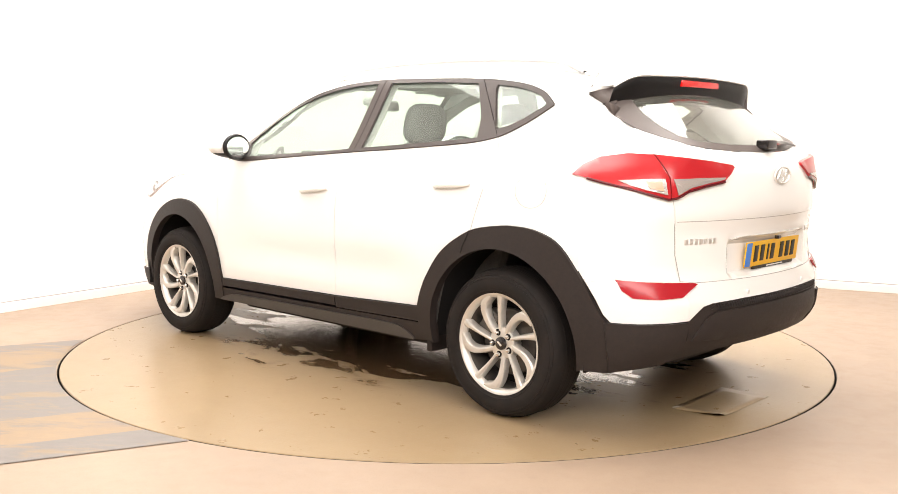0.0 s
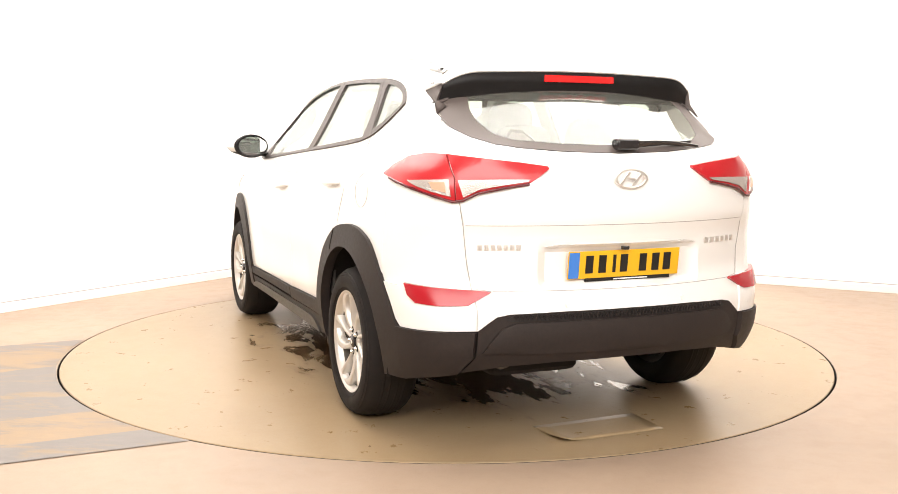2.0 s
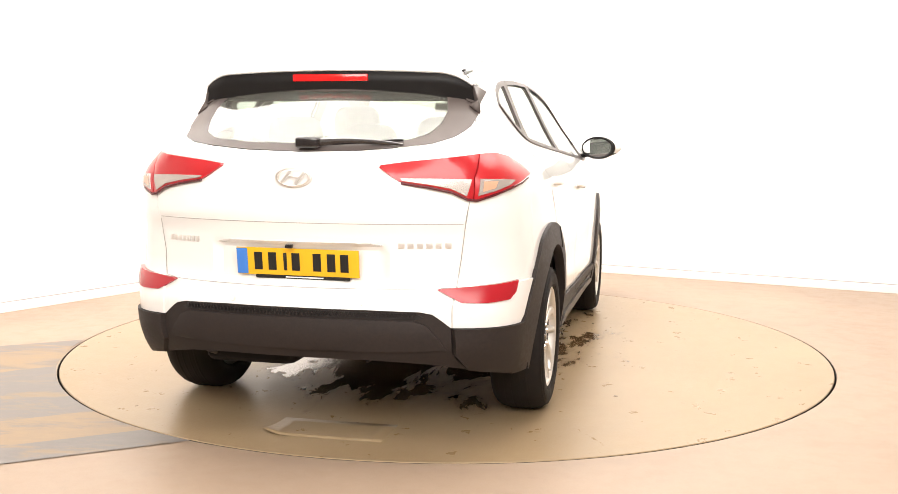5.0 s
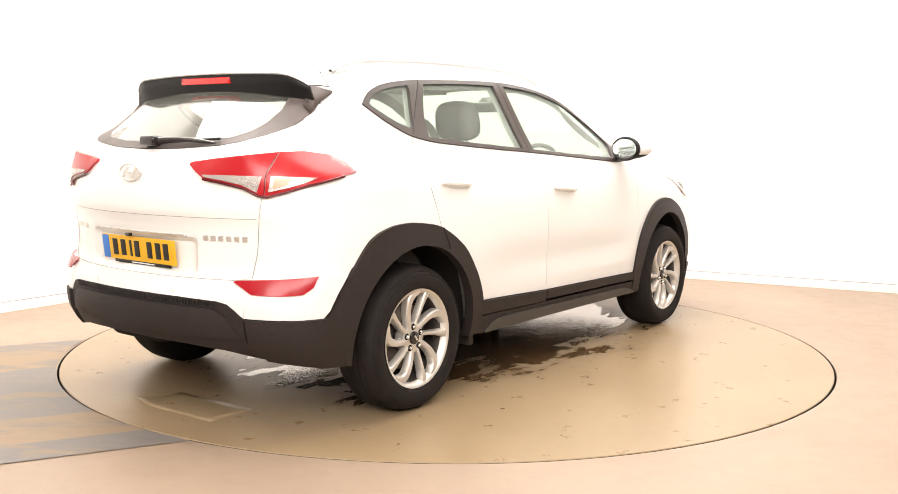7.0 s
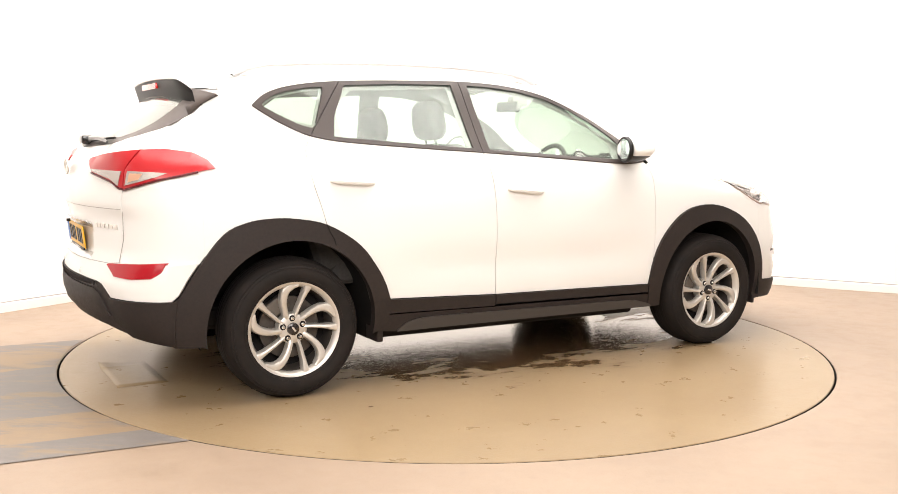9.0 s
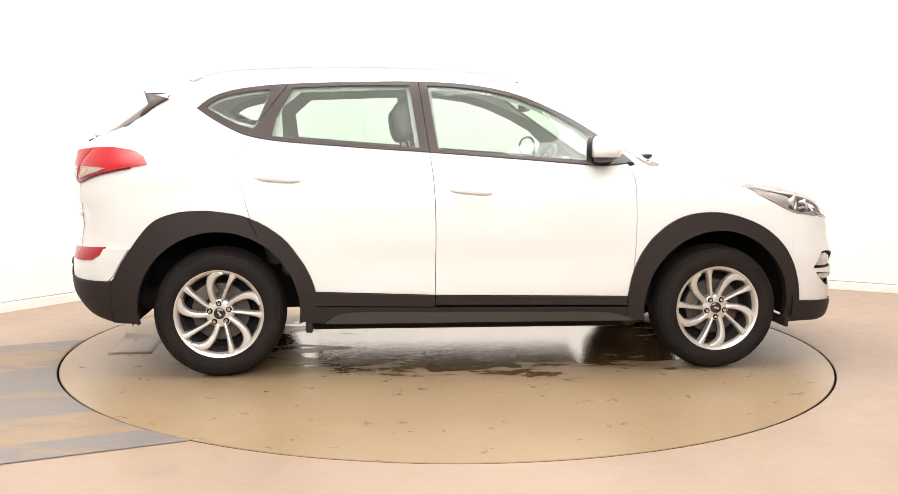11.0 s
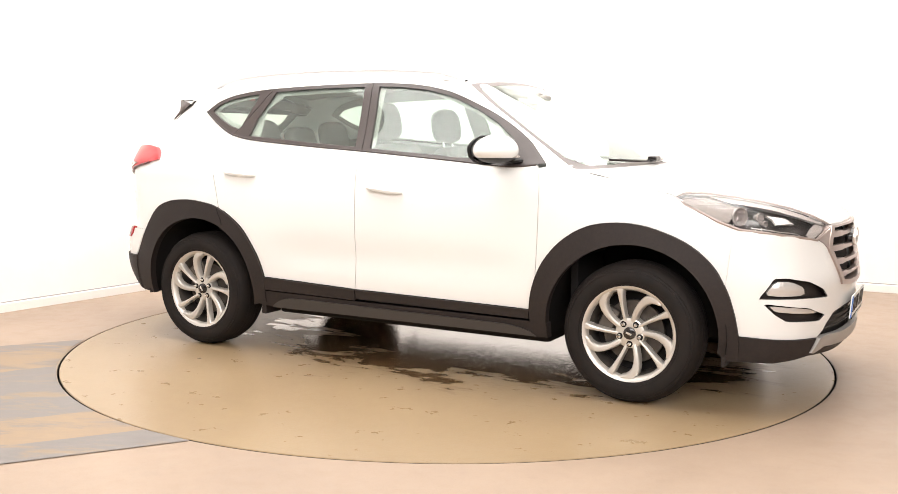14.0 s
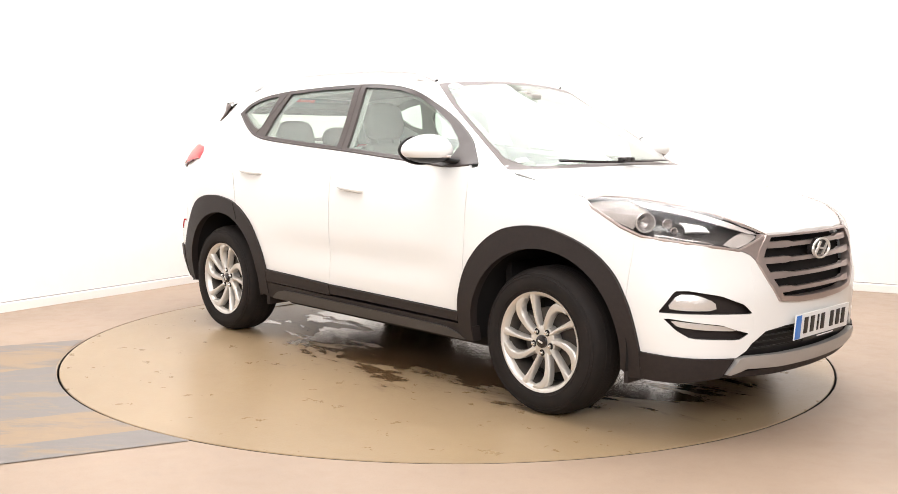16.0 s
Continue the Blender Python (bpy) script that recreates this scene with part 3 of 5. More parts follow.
roof = both(ON_TOP([(1.672, 0), (1.668, .2), (1.655, .4), (1.64, .548)] + ROOF_SIDE) + ON_TOP([(-.235, .5), (-.225, .3), (-.225, 0)]))
sheet("roof", [patch(roof, "z", thick=.012, step=.05, gap=.001)], PAINT, car)
BONNET_EDGE = [(2.515, 0), (2.505, .2), (2.46, .45), (2.40, .62), (2.335, .735), (2.40, .762), (2.55, .768), (2.70, .768), (2.80, .768), (2.835, .77), (2.87, .702), (2.962, .632), (3.08, .585), (3.20, .544), (3.317, .505), (3.407, .447), (3.474, .362), (3.505, .2), (3.512, 0)]
sheet("bonnet", [patch(both(ON_TOP(BONNET_EDGE)), "z", thick=.012, step=.035)], PAINT, car)

# screens
screen = both(ON_TOP([(1.672, 0), (1.668, .2), (1.655, .4), (1.64, .548)] + SCREEN_SIDE[::-1][1:] + [(2.40, .62), (2.46, .45), (2.505, .2), (2.515, 0)]))
frit = both(ON_TOP([(1.715, 0), (1.71, .2), (1.70, .4), (1.69, .52), (1.81, .575), (1.95, .615), (2.1, .648), (2.25, .675), (2.36, .60), (2.42, .43), (2.455, .2), (2.46, 0)]))
sheet("windscreen", [patch(frit, "z", thick=.004, step=.05, gap=0)], SCREEN_GLASS, car, "clear windscreen with a green tint").visible_shadow = False
sheet("windscreen_border", [patch(screen, "z", thick=.005, step=.05, gap=.001, holes=[frit])], FRIT, car)
rear_screen = both(ON_REAR([(0, 1.197), (.24, 1.203), (.42, 1.217), (.52, 1.232), (.59, 1.258), (.632, 1.30), (.645, 1.35), (.625, 1.42), (.55, 1.49), (.3, 1.50), (0, 1.50)]))
rear_clear = both(ON_REAR([(0, 1.228), (.24, 1.233), (.42, 1.247), (.49, 1.272), (.52, 1.32), (.525, 1.37), (.50, 1.44), (.3, 1.45), (0, 1.45)]))
sheet("rear_window_border", [patch(rear_screen, 180, thick=.006, step=.04, gap=.001, holes=[rear_clear])], FRIT, car)
sheet("rear_window", [patch(rear_clear, 180, thick=.004, step=.05, gap=0)], REAR_GLASS, car, "clear curved rear window").visible_shadow = False

# tailgate, white rear bumper, dark lower bumper
GATE_MID = ON_REAR([(.63, .672), (.565, .662), (.4, .661), (.2, .660), (0, .660)])
gate = both([ON_REAR([(0, 1.197)])[0]] + ON_REAR([(.24, 1.203), (.42, 1.217), (.52, 1.232), (.59, 1.258), (.632, 1.30), (.655, 1.30)]) + GATE_SIDE[1:] + GATE_MID[1:])
sheet("tailgate", [patch(gate, 180, thick=.015, step=.02)], PAINT, car)
SPLIT_R = [(.62, .510), (.585, .54), (.55, .566), (.50, .576), (.3, .582), (0, .583)]
bump_corner = ON_SIDE([(-.445, .675), (-.56, .675)]) + ON_REAR([(.632, .672), (.62, .59), (.62, .512)]) + ON_SIDE([(-.66, .507), (-.56, .507), (-.53, .535), (-.495, .60)])
bump_mid = both(ON_REAR([(0, .660), (.2, .660), (.4, .661), (.565, .662), (.63, .672), (.62, .59)]) + ON_REAR(SPLIT_R))
cp = patch(bump_corner, 135, off=.010, thick=.012, step=.03, gap=0)
sheet("rear_bumper", [cp, mirrored(cp), patch(bump_mid, 180, off=.004, thick=.012, step=.03, gap=0)], PAINT, car)
low_corner = ON_SIDE([(-.53, .505), (-.66, .505)]) + ON_REAR([(.62, .508), (.62, .40), (.66, .325)]) + ON_SIDE([(-.53, .29)])
low_mid = both(ON_REAR([(0, .583)] + SPLIT_R[::-1][1:] + [(.62, .40), (.66, .33), (.5, .36), (.3, .372), (0, .375)]))
cp = patch(low_corner, 135, off=.022, thick=.04, step=.03, gap=0)
sheet("rear_lower_bumper", [cp, mirrored(cp), patch(low_mid, 180, off=.006, thick=.03, step=.03, gap=0)], CLAD, car, "dark grained plastic lower bumper")
diffuser = both(ON_REAR([(0, .545), (.48, .54), (.53, .52), (.57, .47), (.60, .42), (.45, .415), (0, .41)]))
sheet("bumper_step", [patch(diffuser, 180, off=.013, thick=.03, step=.04, gap=0, bulge=.006)], CLAD, car)
mesh_strip = both(ON_REAR([(0, .578), (.49, .570), (.515, .555), (.50, .548), (0, .552)]))
zig = cast(180, np.array([(-.49 + .98 * k / 120, .555 if k % 2 else .574) for k in range(121)]), .012)
bm = bmesh.new()
tube(bm, zig, .0028, 5)
part("mesh_lattice", bm, CLAD, car)
sheet("bumper_mesh", [patch(mesh_strip, 180, off=.009, thick=.02, step=.04, gap=0)], MESH_BLACK, car)

# arch and sill cladding
arch_r = ON_SIDE(ARCH_R + [(.50, .30), (.425, .285)] + arc(0, .35, .417, -10, 190, 40) + [(-.43, .285), (-.55, .285), (-.56, .30)])
arch_f = ON_SIDE(ARCH_F + [(3.165, .245), (3.11, .243)] + arc(2.668, .35, .413, -10, 190, 40) + [(2.245, .28), (2.175, .28)])
pair("rear_arch_cladding", [patch(arch_r, 90, off=.016, thick=.045, step=.03, gap=0)], CLAD, car)
for sgn in (1, -1):
    bm = bmesh.new()
    line = cast(90, np.array([(-x, z) for x, z in ((.160, .838), (.176, .80), (.196, .765), (.204, .735))]), .017)
    tube(bm, [(x, sgn * y, z) for x, y, z in line], .0028, 6)
    part("cladding_joint", bm, BLACK, car)
pair("front_arch_cladding", [patch(arch_f, 90, off=.016, thick=.045, step=.03, gap=0)], CLAD, car)
for x0, x1, nm in ((.497, 1.123, "rear_door_strip"), (1.127, 2.163, "front_door_strip")):
    s = ON_SIDE([(x0, curve(np.array([x0]), ([.4, 1.125, 2.2], [.452, .425, .41]))[0]), (x1, curve(np.array([x1]), ([.4, 1.125, 2.2], [.452, .425, .41]))[0]), (x1, .362), (x0, .372)])
    pair(nm, [patch(s, 90, off=.014, thick=.03, step=.05)], CLAD, car)
sill = ON_SIDE([(.42, .368), (1.1, .358), (2.26, .350), (2.26, .275), (.58, .272), (.42, .288)])
pair("sill_cladding", [patch(sill, 90, off=.010, thick=.05, step=.05, gap=0)], CLAD, car)
sill_plate = ON_SIDE(spline([(.55, .285), (.62, .325), (.74, .338), (1.1, .335), (1.9, .327), (2.06, .322), (2.16, .30), (2.2, .28)], 4) + [(2.2, .276), (.55, .275)])
pair("sill_plate", [patch(sill_plate, 90, off=.020, thick=.02, step=.05, gap=0)], SILVER_CLAD, car, "paler grey raised sill moulding")

# side window frames and panes
B_TOP, B_LOW, C_TOP, C_LOW = (1.05, 1.557), (1.10, 1.18), (.355, 1.537), (.15, 1.262)
front_pane = [(1.10, 1.534), (1.26, 1.526), (1.42, 1.508), (1.582, 1.470), (1.742, 1.407), (1.89, 1.328), (1.985, 1.258), (2.03, 1.210), (1.995, 1.137), (1.62, 1.160), (1.148, 1.193)]
rear_pane = [(.378, 1.513), (.68, 1.529), (1.0, 1.533), (1.048, 1.20), (.70, 1.224), (.272, 1.257), (.292, 1.35)]
quarter_pane = rounded([(-.075, 1.405), (-.02, 1.448), (.06, 1.474), (.16, 1.493), (.262, 1.503), (.178, 1.295), (.10, 1.315), (.02, 1.352)], 1, .1)
front_frame = [B_TOP] + [q for q in reversed(DLO_TOP) if q[0] > 1.06] + [q for q in reversed(DLO_LOW) if 1.11 < q[0] < 2.2] + [B_LOW]
rear_frame = [C_TOP] + [q for q in reversed(DLO_TOP) if .36 < q[0] < 1.04] + [B_TOP, B_LOW] + [q for q in reversed(DLO_LOW) if .16 < q[0] < 1.09] + [C_LOW]
quarter_frame = [q for q in reversed(DLO_TOP) if q[0] < .35] + [C_TOP, C_LOW] + [q for q in reversed(DLO_LOW) if q[0] < .14]
for i, f in enumerate(((lambda p: p), mirrored)):
    for frame_line, pane_line, nm, owner in ((front_frame, front_pane, "window_frame", door_parts[i][0]), (rear_frame, rear_pane, "window_frame", door_parts[i][1]), (quarter_frame, quarter_pane, "quarter_window_frame", car)):
        sheet(nm, [f(patch(ON_SIDE(frame_line), 90, off=.003, thick=.02, step=.04, holes=[ON_SIDE(pane_line)]))], SATIN, owner, "satin black window surround")
        pn = sheet("quarter_window" if owner == car else "side_window", [f(patch(ON_SIDE(pane_line), 90, off=-.006, thick=.004, step=.06, gap=-.004))], GLASS, owner, "green-tinted side glass")
        pn.visible_shadow = False
    belt = ON_SIDE([q for q in DLO_LOW if q[0] < 2.17])
    bm = bmesh.new()
    sgn = 1 if i == 0 else -1
    tube(bm, [(x, sgn * (y + .004), z - .002) for x, y, z in belt], .005, 6)
    part("belt_moulding", bm, SATIN, car)

# spoiler and black pillar fins


def spoiler_mesh():
    """A blade over the rear window: white on top, gloss black on its back and underside."""
    ys = np.linspace(-1, 1, 41)
    ys = np.sign(ys) * (1 - (1 - np.abs(ys)) ** 1.6) * .610
    a = np.abs(ys)
    drop = np.clip((a - .47) / .14, 0, 1) ** 2.2
    xr = -.462 + .10 * a ** 2 + .035 * drop
    zt = 1.541 - .05 * a ** 2 - .045 * drop
    zb = 1.409 - .012 * drop
    zb = np.minimum(zb, zt - .006)
    root = cast("z", np.stack([np.full(41, -.215) - .065 * np.clip((a - .5) / .138, 0, 1), ys], 1), .002)
    xg = cast(180, np.stack([-ys, zb + .01], 1), -.01)[:, 0]
    black = [(xr, zt - .006), (xr + .012, (zt + zb) / 2 + .01), (xr + .03, zb + .006), (xr + .045, zb), (np.maximum(xg, xr + .06), zb + .012)]
    white = [(root[:, 0], root[:, 2]), ((root[:, 0] * .55 + xr * .45), root[:, 2] * .55 + zt * .45 + .004), (xr + .02, zt + .002), (xr - .003, zt - .001), (xr, zt - .0055)]
    for nm, rows, mat, lab in (("spoiler", black, SPOILER_BLACK, "gloss black underside of the tailgate spoiler"), ("spoiler_top", white, PAINT, "")):
        spread = 1 + (.045 * drop if nm == "spoiler" else 0 * drop)
        verts = [(x, y * (k if j in (2, 3) else 1), z) for j, (xs, zs) in enumerate(rows) for x, y, z, k in zip(xs, ys, zs, spread)]
        n = len(ys)
        faces = [(r * n + i, r * n + i + 1, (r + 1) * n + i + 1, (r + 1) * n + i) for r in range(len(rows) - 1) for i in range(n - 1)]
        ob = solid(nm, verts, faces, mat, car, lab)
        sol = ob.modifiers.new("thickness", "SOLIDIFY")
        sol.thickness, sol.offset = .004, 0
    # white cheek and gloss fin that close the blade's ends against the pillar
    for sgn in (1, -1):
        i = -1 if sgn > 0 else 0
        rt, top, low = Vector(root[i]), Vector((xr[i], ys[i], zt[i])), Vector((xr[i] + .03, ys[i], zb[i]))
        tip = Vector((SPOILER_TIP[0], sgn * (SPOILER_TIP[1] + .002), SPOILER_TIP[2]))
        edge = Vector((-.25, sgn * .53, 1.545))
        cheek = [edge, rt, top, tip, (rt + tip) / 2 + Vector((0, sgn * .006, .008))]
        ob = solid("spoiler_cheek", [tuple(q) for q in cheek], [(0, 1, 4), (1, 2, 4), (2, 3, 4), (3, 0, 4)], PAINT, car)
        ob.modifiers.new("thickness", "SOLIDIFY").thickness = .006
        foot = [(x - .004, sgn * (y + .004), z + .002) for x, y, z in ON_SIDE([(-.365, 1.395)]) + ON_REAR([(.645, 1.352), (.600, 1.385)])]
        fin = [Vector(q) for q in [tip] + foot + [low, top]]
        fin.append(sum(fin, Vector()) / len(fin) + Vector((-.006, sgn * .006, 0)))
        ob = solid("pillar_fin", [tuple(q) for q in fin], [(k, (k + 1) % 6, 6) for k in range(6)], FRIT, car, "gloss dark fin beside the rear window")
        ob.modifiers.new("thickness", "SOLIDIFY").thickness = .006
    bm = bmesh.new()
    box(bm, (-.456, 0, 1.507), (.016, .34, .030), .005)
    part("high_brake_lamp", bm, BRAKE_RED, car, "red high-level brake lamp")


spoiler_mesh()
pillar = [SPOILER_TIP] + ON_SIDE([(-.362, 1.397)]) + ON_REAR([(.635, 1.385), (.585, 1.41), (.55, 1.46)])
pair("pillar_panel", [patch(pillar, (135, 20), off=.006, thick=.006, step=.03, gap=0)], FRIT, car, "gloss dark panel beside the rear window")

# tail lamps
LAMP_SEAM = ON_REAR([(.690, 1.193), (.688, 1.10), (.687, 1.012)])
lamp_out = [(-.350, .852, 1.108), (-.395, .832, 1.148), (-.455, .79, 1.182), (-.55, .738, 1.197), *LAMP_SEAM, (-.66, .745, 1.033), (-.57, .805, 1.062), (-.46, .838, 1.085)]
lamp_in = [LAMP_SEAM[0], (-.70, .58, 1.180), (-.77, .44, 1.163), (-.806, .335, 1.148), (-.812, .330, 1.137), (-.815, .375, 1.105), (-.815, .415, 1.082), (-.785, .52, 1.066), (-.755, .605, 1.047), (-.735, .66, 1.018), LAMP_SEAM[2], LAMP_SEAM[1]]
clear_out = [(-.545, .812, 1.088), (-.60, .775, 1.092), (-.697, .697, 1.096), (-.714, .697, 1.030), (-.655, .75, 1.048), (-.59, .795, 1.070)]
clear_in = [(-.712, .672, 1.094), (-.77, .53, 1.097), (-.808, .41, 1.097), (-.812, .422, 1.088), (-.79, .515, 1.075), (-.757, .60, 1.058), (-.735, .66, 1.028)]
amber = [(-.64, .755, 1.085), (-.69, .71, 1.085), (-.70, .708, 1.045), (-.655, .745, 1.058)]
for f in ((lambda p: p), mirrored):
    lamp = sheet("tail_lamp", [f(patch(lamp_out, 135, off=.012, thick=.03, step=.025, gap=.001, bulge=.004)), f(patch(lamp_in, 150, off=.012, thick=.03, step=.025, gap=.001, bulge=.004))], RED, car, "red wraparound tail lamp")
    sheet("reversing_lens", [f(patch(clear_out, 135, off=.019, thick=.01, step=.02, gap=0)), f(patch(clear_in, 150, off=.019, thick=.01, step=.02, gap=0))], CLEAR_LAMP, lamp, "clear lower lens of the tail lamp")
    sheet("amber_indicator", [f(patch(amber, 135, off=.0205, thick=.006, step=.02, gap=0))], AMBER, lamp, "pale amber indicator bulb")
    edge = [(-.40, .83, 1.092), (-.50, .83, 1.074), (-.58, .80, 1.056), (-.66, .745, 1.030), (-.716, .694, 1.010), (-.735, .66, 1.015), (-.757, .605, 1.043), (-.79, .52, 1.062), (-.815, .415, 1.078)]
    bm = bmesh.new()
    sgn = 1 if f is not mirrored else -1
    onb = cast(140, np.stack([np.array(edge) @ ray_axes(140)[0], np.array(edge) @ ray_axes(140)[1]], 1), .012)
    tube(bm, [(x, sgn * y, z) for x, y, z in onb], .0055, 8)
    part("lamp_edge", bm, RED_DARK, lamp, "deep red lower edge of the lamp")
    refl = [(-.585, .852, .684), (-.67, .765, .676), (-.74, .65, .670), (-.775, .575, .665), (-.785, .560, .660), (-.765, .60, .635), (-.755, .64, .612), (-.70, .735, .608), (-.625, .81, .613), (-.60, .84, .64)]
    sheet("rear_reflector", [f(patch(refl, 145, off=.017, thick=.02, step=.025, gap=0, bulge=.003))], REFLECTOR_RED, car, "red bumper reflector")

# thin panel seams, and a grey line painting the shade of the tailgate's fold
GATE_FOLD = ON_REAR([(y, .918) for y in np.linspace(0, .655, 14)])
for line, whole, nm in ((GATE_FOLD, True, "tailgate_crease_shade"), (GATE_MID[::-1], True, "tailgate_seam"), (GATE_SIDE[3:], False, "tailgate_seam"), (ON_SIDE(GAP_C), False, "door_seam"), (ON_TOP([(2.36, .745), (2.40, .765), (2.55, .770), (2.70, .770), (2.82, .772)]), False, "bonnet_seam")):
    for sgn in ((1,) if whole else (1, -1)):
        bm = bmesh.new()
        run = [(x, sgn * y, z) for x, y, z in line]
        tube(bm, ([(x, -y, z) for x, y, z in reversed(run[1:])] if whole else []) + run, .0016, 5)
        part(nm, bm, SEAM, car)
# paper labels on the windscreen
for outline in ([(1.69 + .022 * math.cos(a), -.47 + .045 * math.sin(a)) for a in np.linspace(0, 6.1, 16)], [(2.285, -.640), (2.300, -.575), (2.325, -.58), (2.31, -.645)]):
    sheet("windscreen_label", [patch(ON_TOP(outline), "z", off=.003, thick=.002, step=.03, gap=0)], WHITE_PLATE, car, "small white windscreen label")

# ---- nose: bumper, grille, lamps ----
HL_LOW = [(3.148, .802, .851), (3.239, .770, .839), (3.316, .719, .828), (3.385, .634, .813), (3.442, .525, .795)]
HL_TOP = [(3.476, .362, .852), (3.407, .447, .898), (3.317, .505, .935), (3.20, .544, .964), (3.08, .585, .985), (2.962, .632, 1.0), (2.875, .70, 1.003), (2.842, .79, .990)]
headlamp = HL_LOW + HL_TOP + [(2.90, .818, .955), (2.969, .822, .927), (3.055, .816, .884)]
HL_WAY = (48, 32)
fog_upper = rounded([(3.243, .809, .541), (3.302, .778, .634), (3.351, .74, .636), (3.433, .633, .613), (3.48, .528, .571), (3.495, .48, .528), (3.423, .655, .537), (3.29, .789, .541)], 1, .1)
fog_lower = rounded([(3.262, .802, .522), (3.435, .628, .491), (3.464, .561, .466), (3.487, .493, .446), (3.469, .543, .421), (3.356, .737, .437), (3.311, .774, .470)], 1, .1)
bump_corner = ON_SIDE([(3.10, .565), (3.112, .70), (3.12, .80), (3.11, .853)]) + HL_LOW + ON_NOSE([(.475, .775), (.475, .6), (.475, .40), (.50, .372), (.548, .345)]) + ON_SIDE([(3.30, .357), (3.165, .365), (3.135, .475)])
GRILLE = [(0, .852), (.2, .853), (.375, .852), (.425, .80), (.452, .752), (.40, .66), (.335, .572), (.2, .558), (0, .553)]
GRILLE_IN = [(0, .843), (.2, .844), (.354, .842), (.398, .79), (.418, .750), (.37, .665), (.312, .592), (.2, .582), (0, .578)]
bump_mid = both(ON_NOSE(GRILLE[::-1][:5] + [(.475, .775), (.475, .6), (.475, .40), (.40, .447), (.27, .460), (0, .464)]))
cp = patch(bump_corner, 45, thick=.012, step=.03, gap=0, holes=[fog_upper, fog_lower])
sheet("front_bumper", [cp, mirrored(cp), patch(bump_mid, 0, thick=.012, step=.03, gap=0)], PAINT, car)
low_corner = ON_SIDE([(3.155, .364), (3.30, .356)]) + ON_NOSE([(.56, .343), (.60, .265)]) + ON_SIDE([(3.30, .242), (3.155, .245)])
cp = patch(low_corner, 45, off=.012, thick=.03, step=.03, gap=0)
chin = patch(both(ON_NOSE([(0, .275), (.3, .277), (.57, .285), (.60, .262), (.3, .245), (0, .24)])), 0, off=.004, thick=.03, step=.04, gap=0)
sheet("front_lower_bumper", [cp, mirrored(cp), chin], CLAD, car, "dark grained plastic lower bumper")
sheet("lower_grille", [patch(both(ON_NOSE([(0, .47), (.28, .466), (.41, .452), (.51, .37), (.56, .30), (.3, .28), (0, .28)])), 0, off=-.03, thick=.02, step=.05, gap=0)], MESH_BLACK, car)
sheet("skid_plate", [patch(both(ON_NOSE([(0, .340), (.3, .342), (.50, .350), (.545, .342), (.595, .278), (.575, .272), (.50, .295), (.3, .283), (0, .280)])), 0, off=.018, thick=.03, step=.035, gap=0, bulge=.003)], SKID, car, "silver painted skid plate")
for z in (.375, .40, .425, .448):
    bm = bmesh.new()
    w = .50 - (z - .36) * 1.1
    line = ON_NOSE([(w * k / 8, z) for k in range(-8, 9)])
    tube(bm, [(x - .012, y, zz) for x, y, zz in line], .004, 6)
    part("lower_grille_bar", bm, MESH_BLACK, car)

grille = sheet("grille", [patch(both(ON_NOSE(GRILLE)), 0, off=-.055, thick=.01, step=.05, gap=0)], BLACK, car, "black radiator grille")
sheet("grille_frame", [patch(both(ON_NOSE(GRILLE)), 0, off=.010, thick=.045, step=.025, gap=0, holes=[both(ON_NOSE(GRILLE_IN))])], BRONZE, grille, "bronze-tinted chrome surround")
for z, w, inner in ((.808, .372, .20), (.744, .410, .22), (.680, .376, .24), (.618, .330, .22)):
    s = both(ON_NOSE([(0, z + .007), (inner, z + .007), (inner + .03, z + .014), (w, z + .014), (w - .004, z - .012), (inner + .05, z - .013), (inner + .02, z - .010), (0, z - .010)]))
    sheet("grille_slat", [patch(s, 0, off=.0, thick=.02, step=.03, gap=0, bulge=.003)], BRONZE, grille, "bronze-tinted chrome slat")


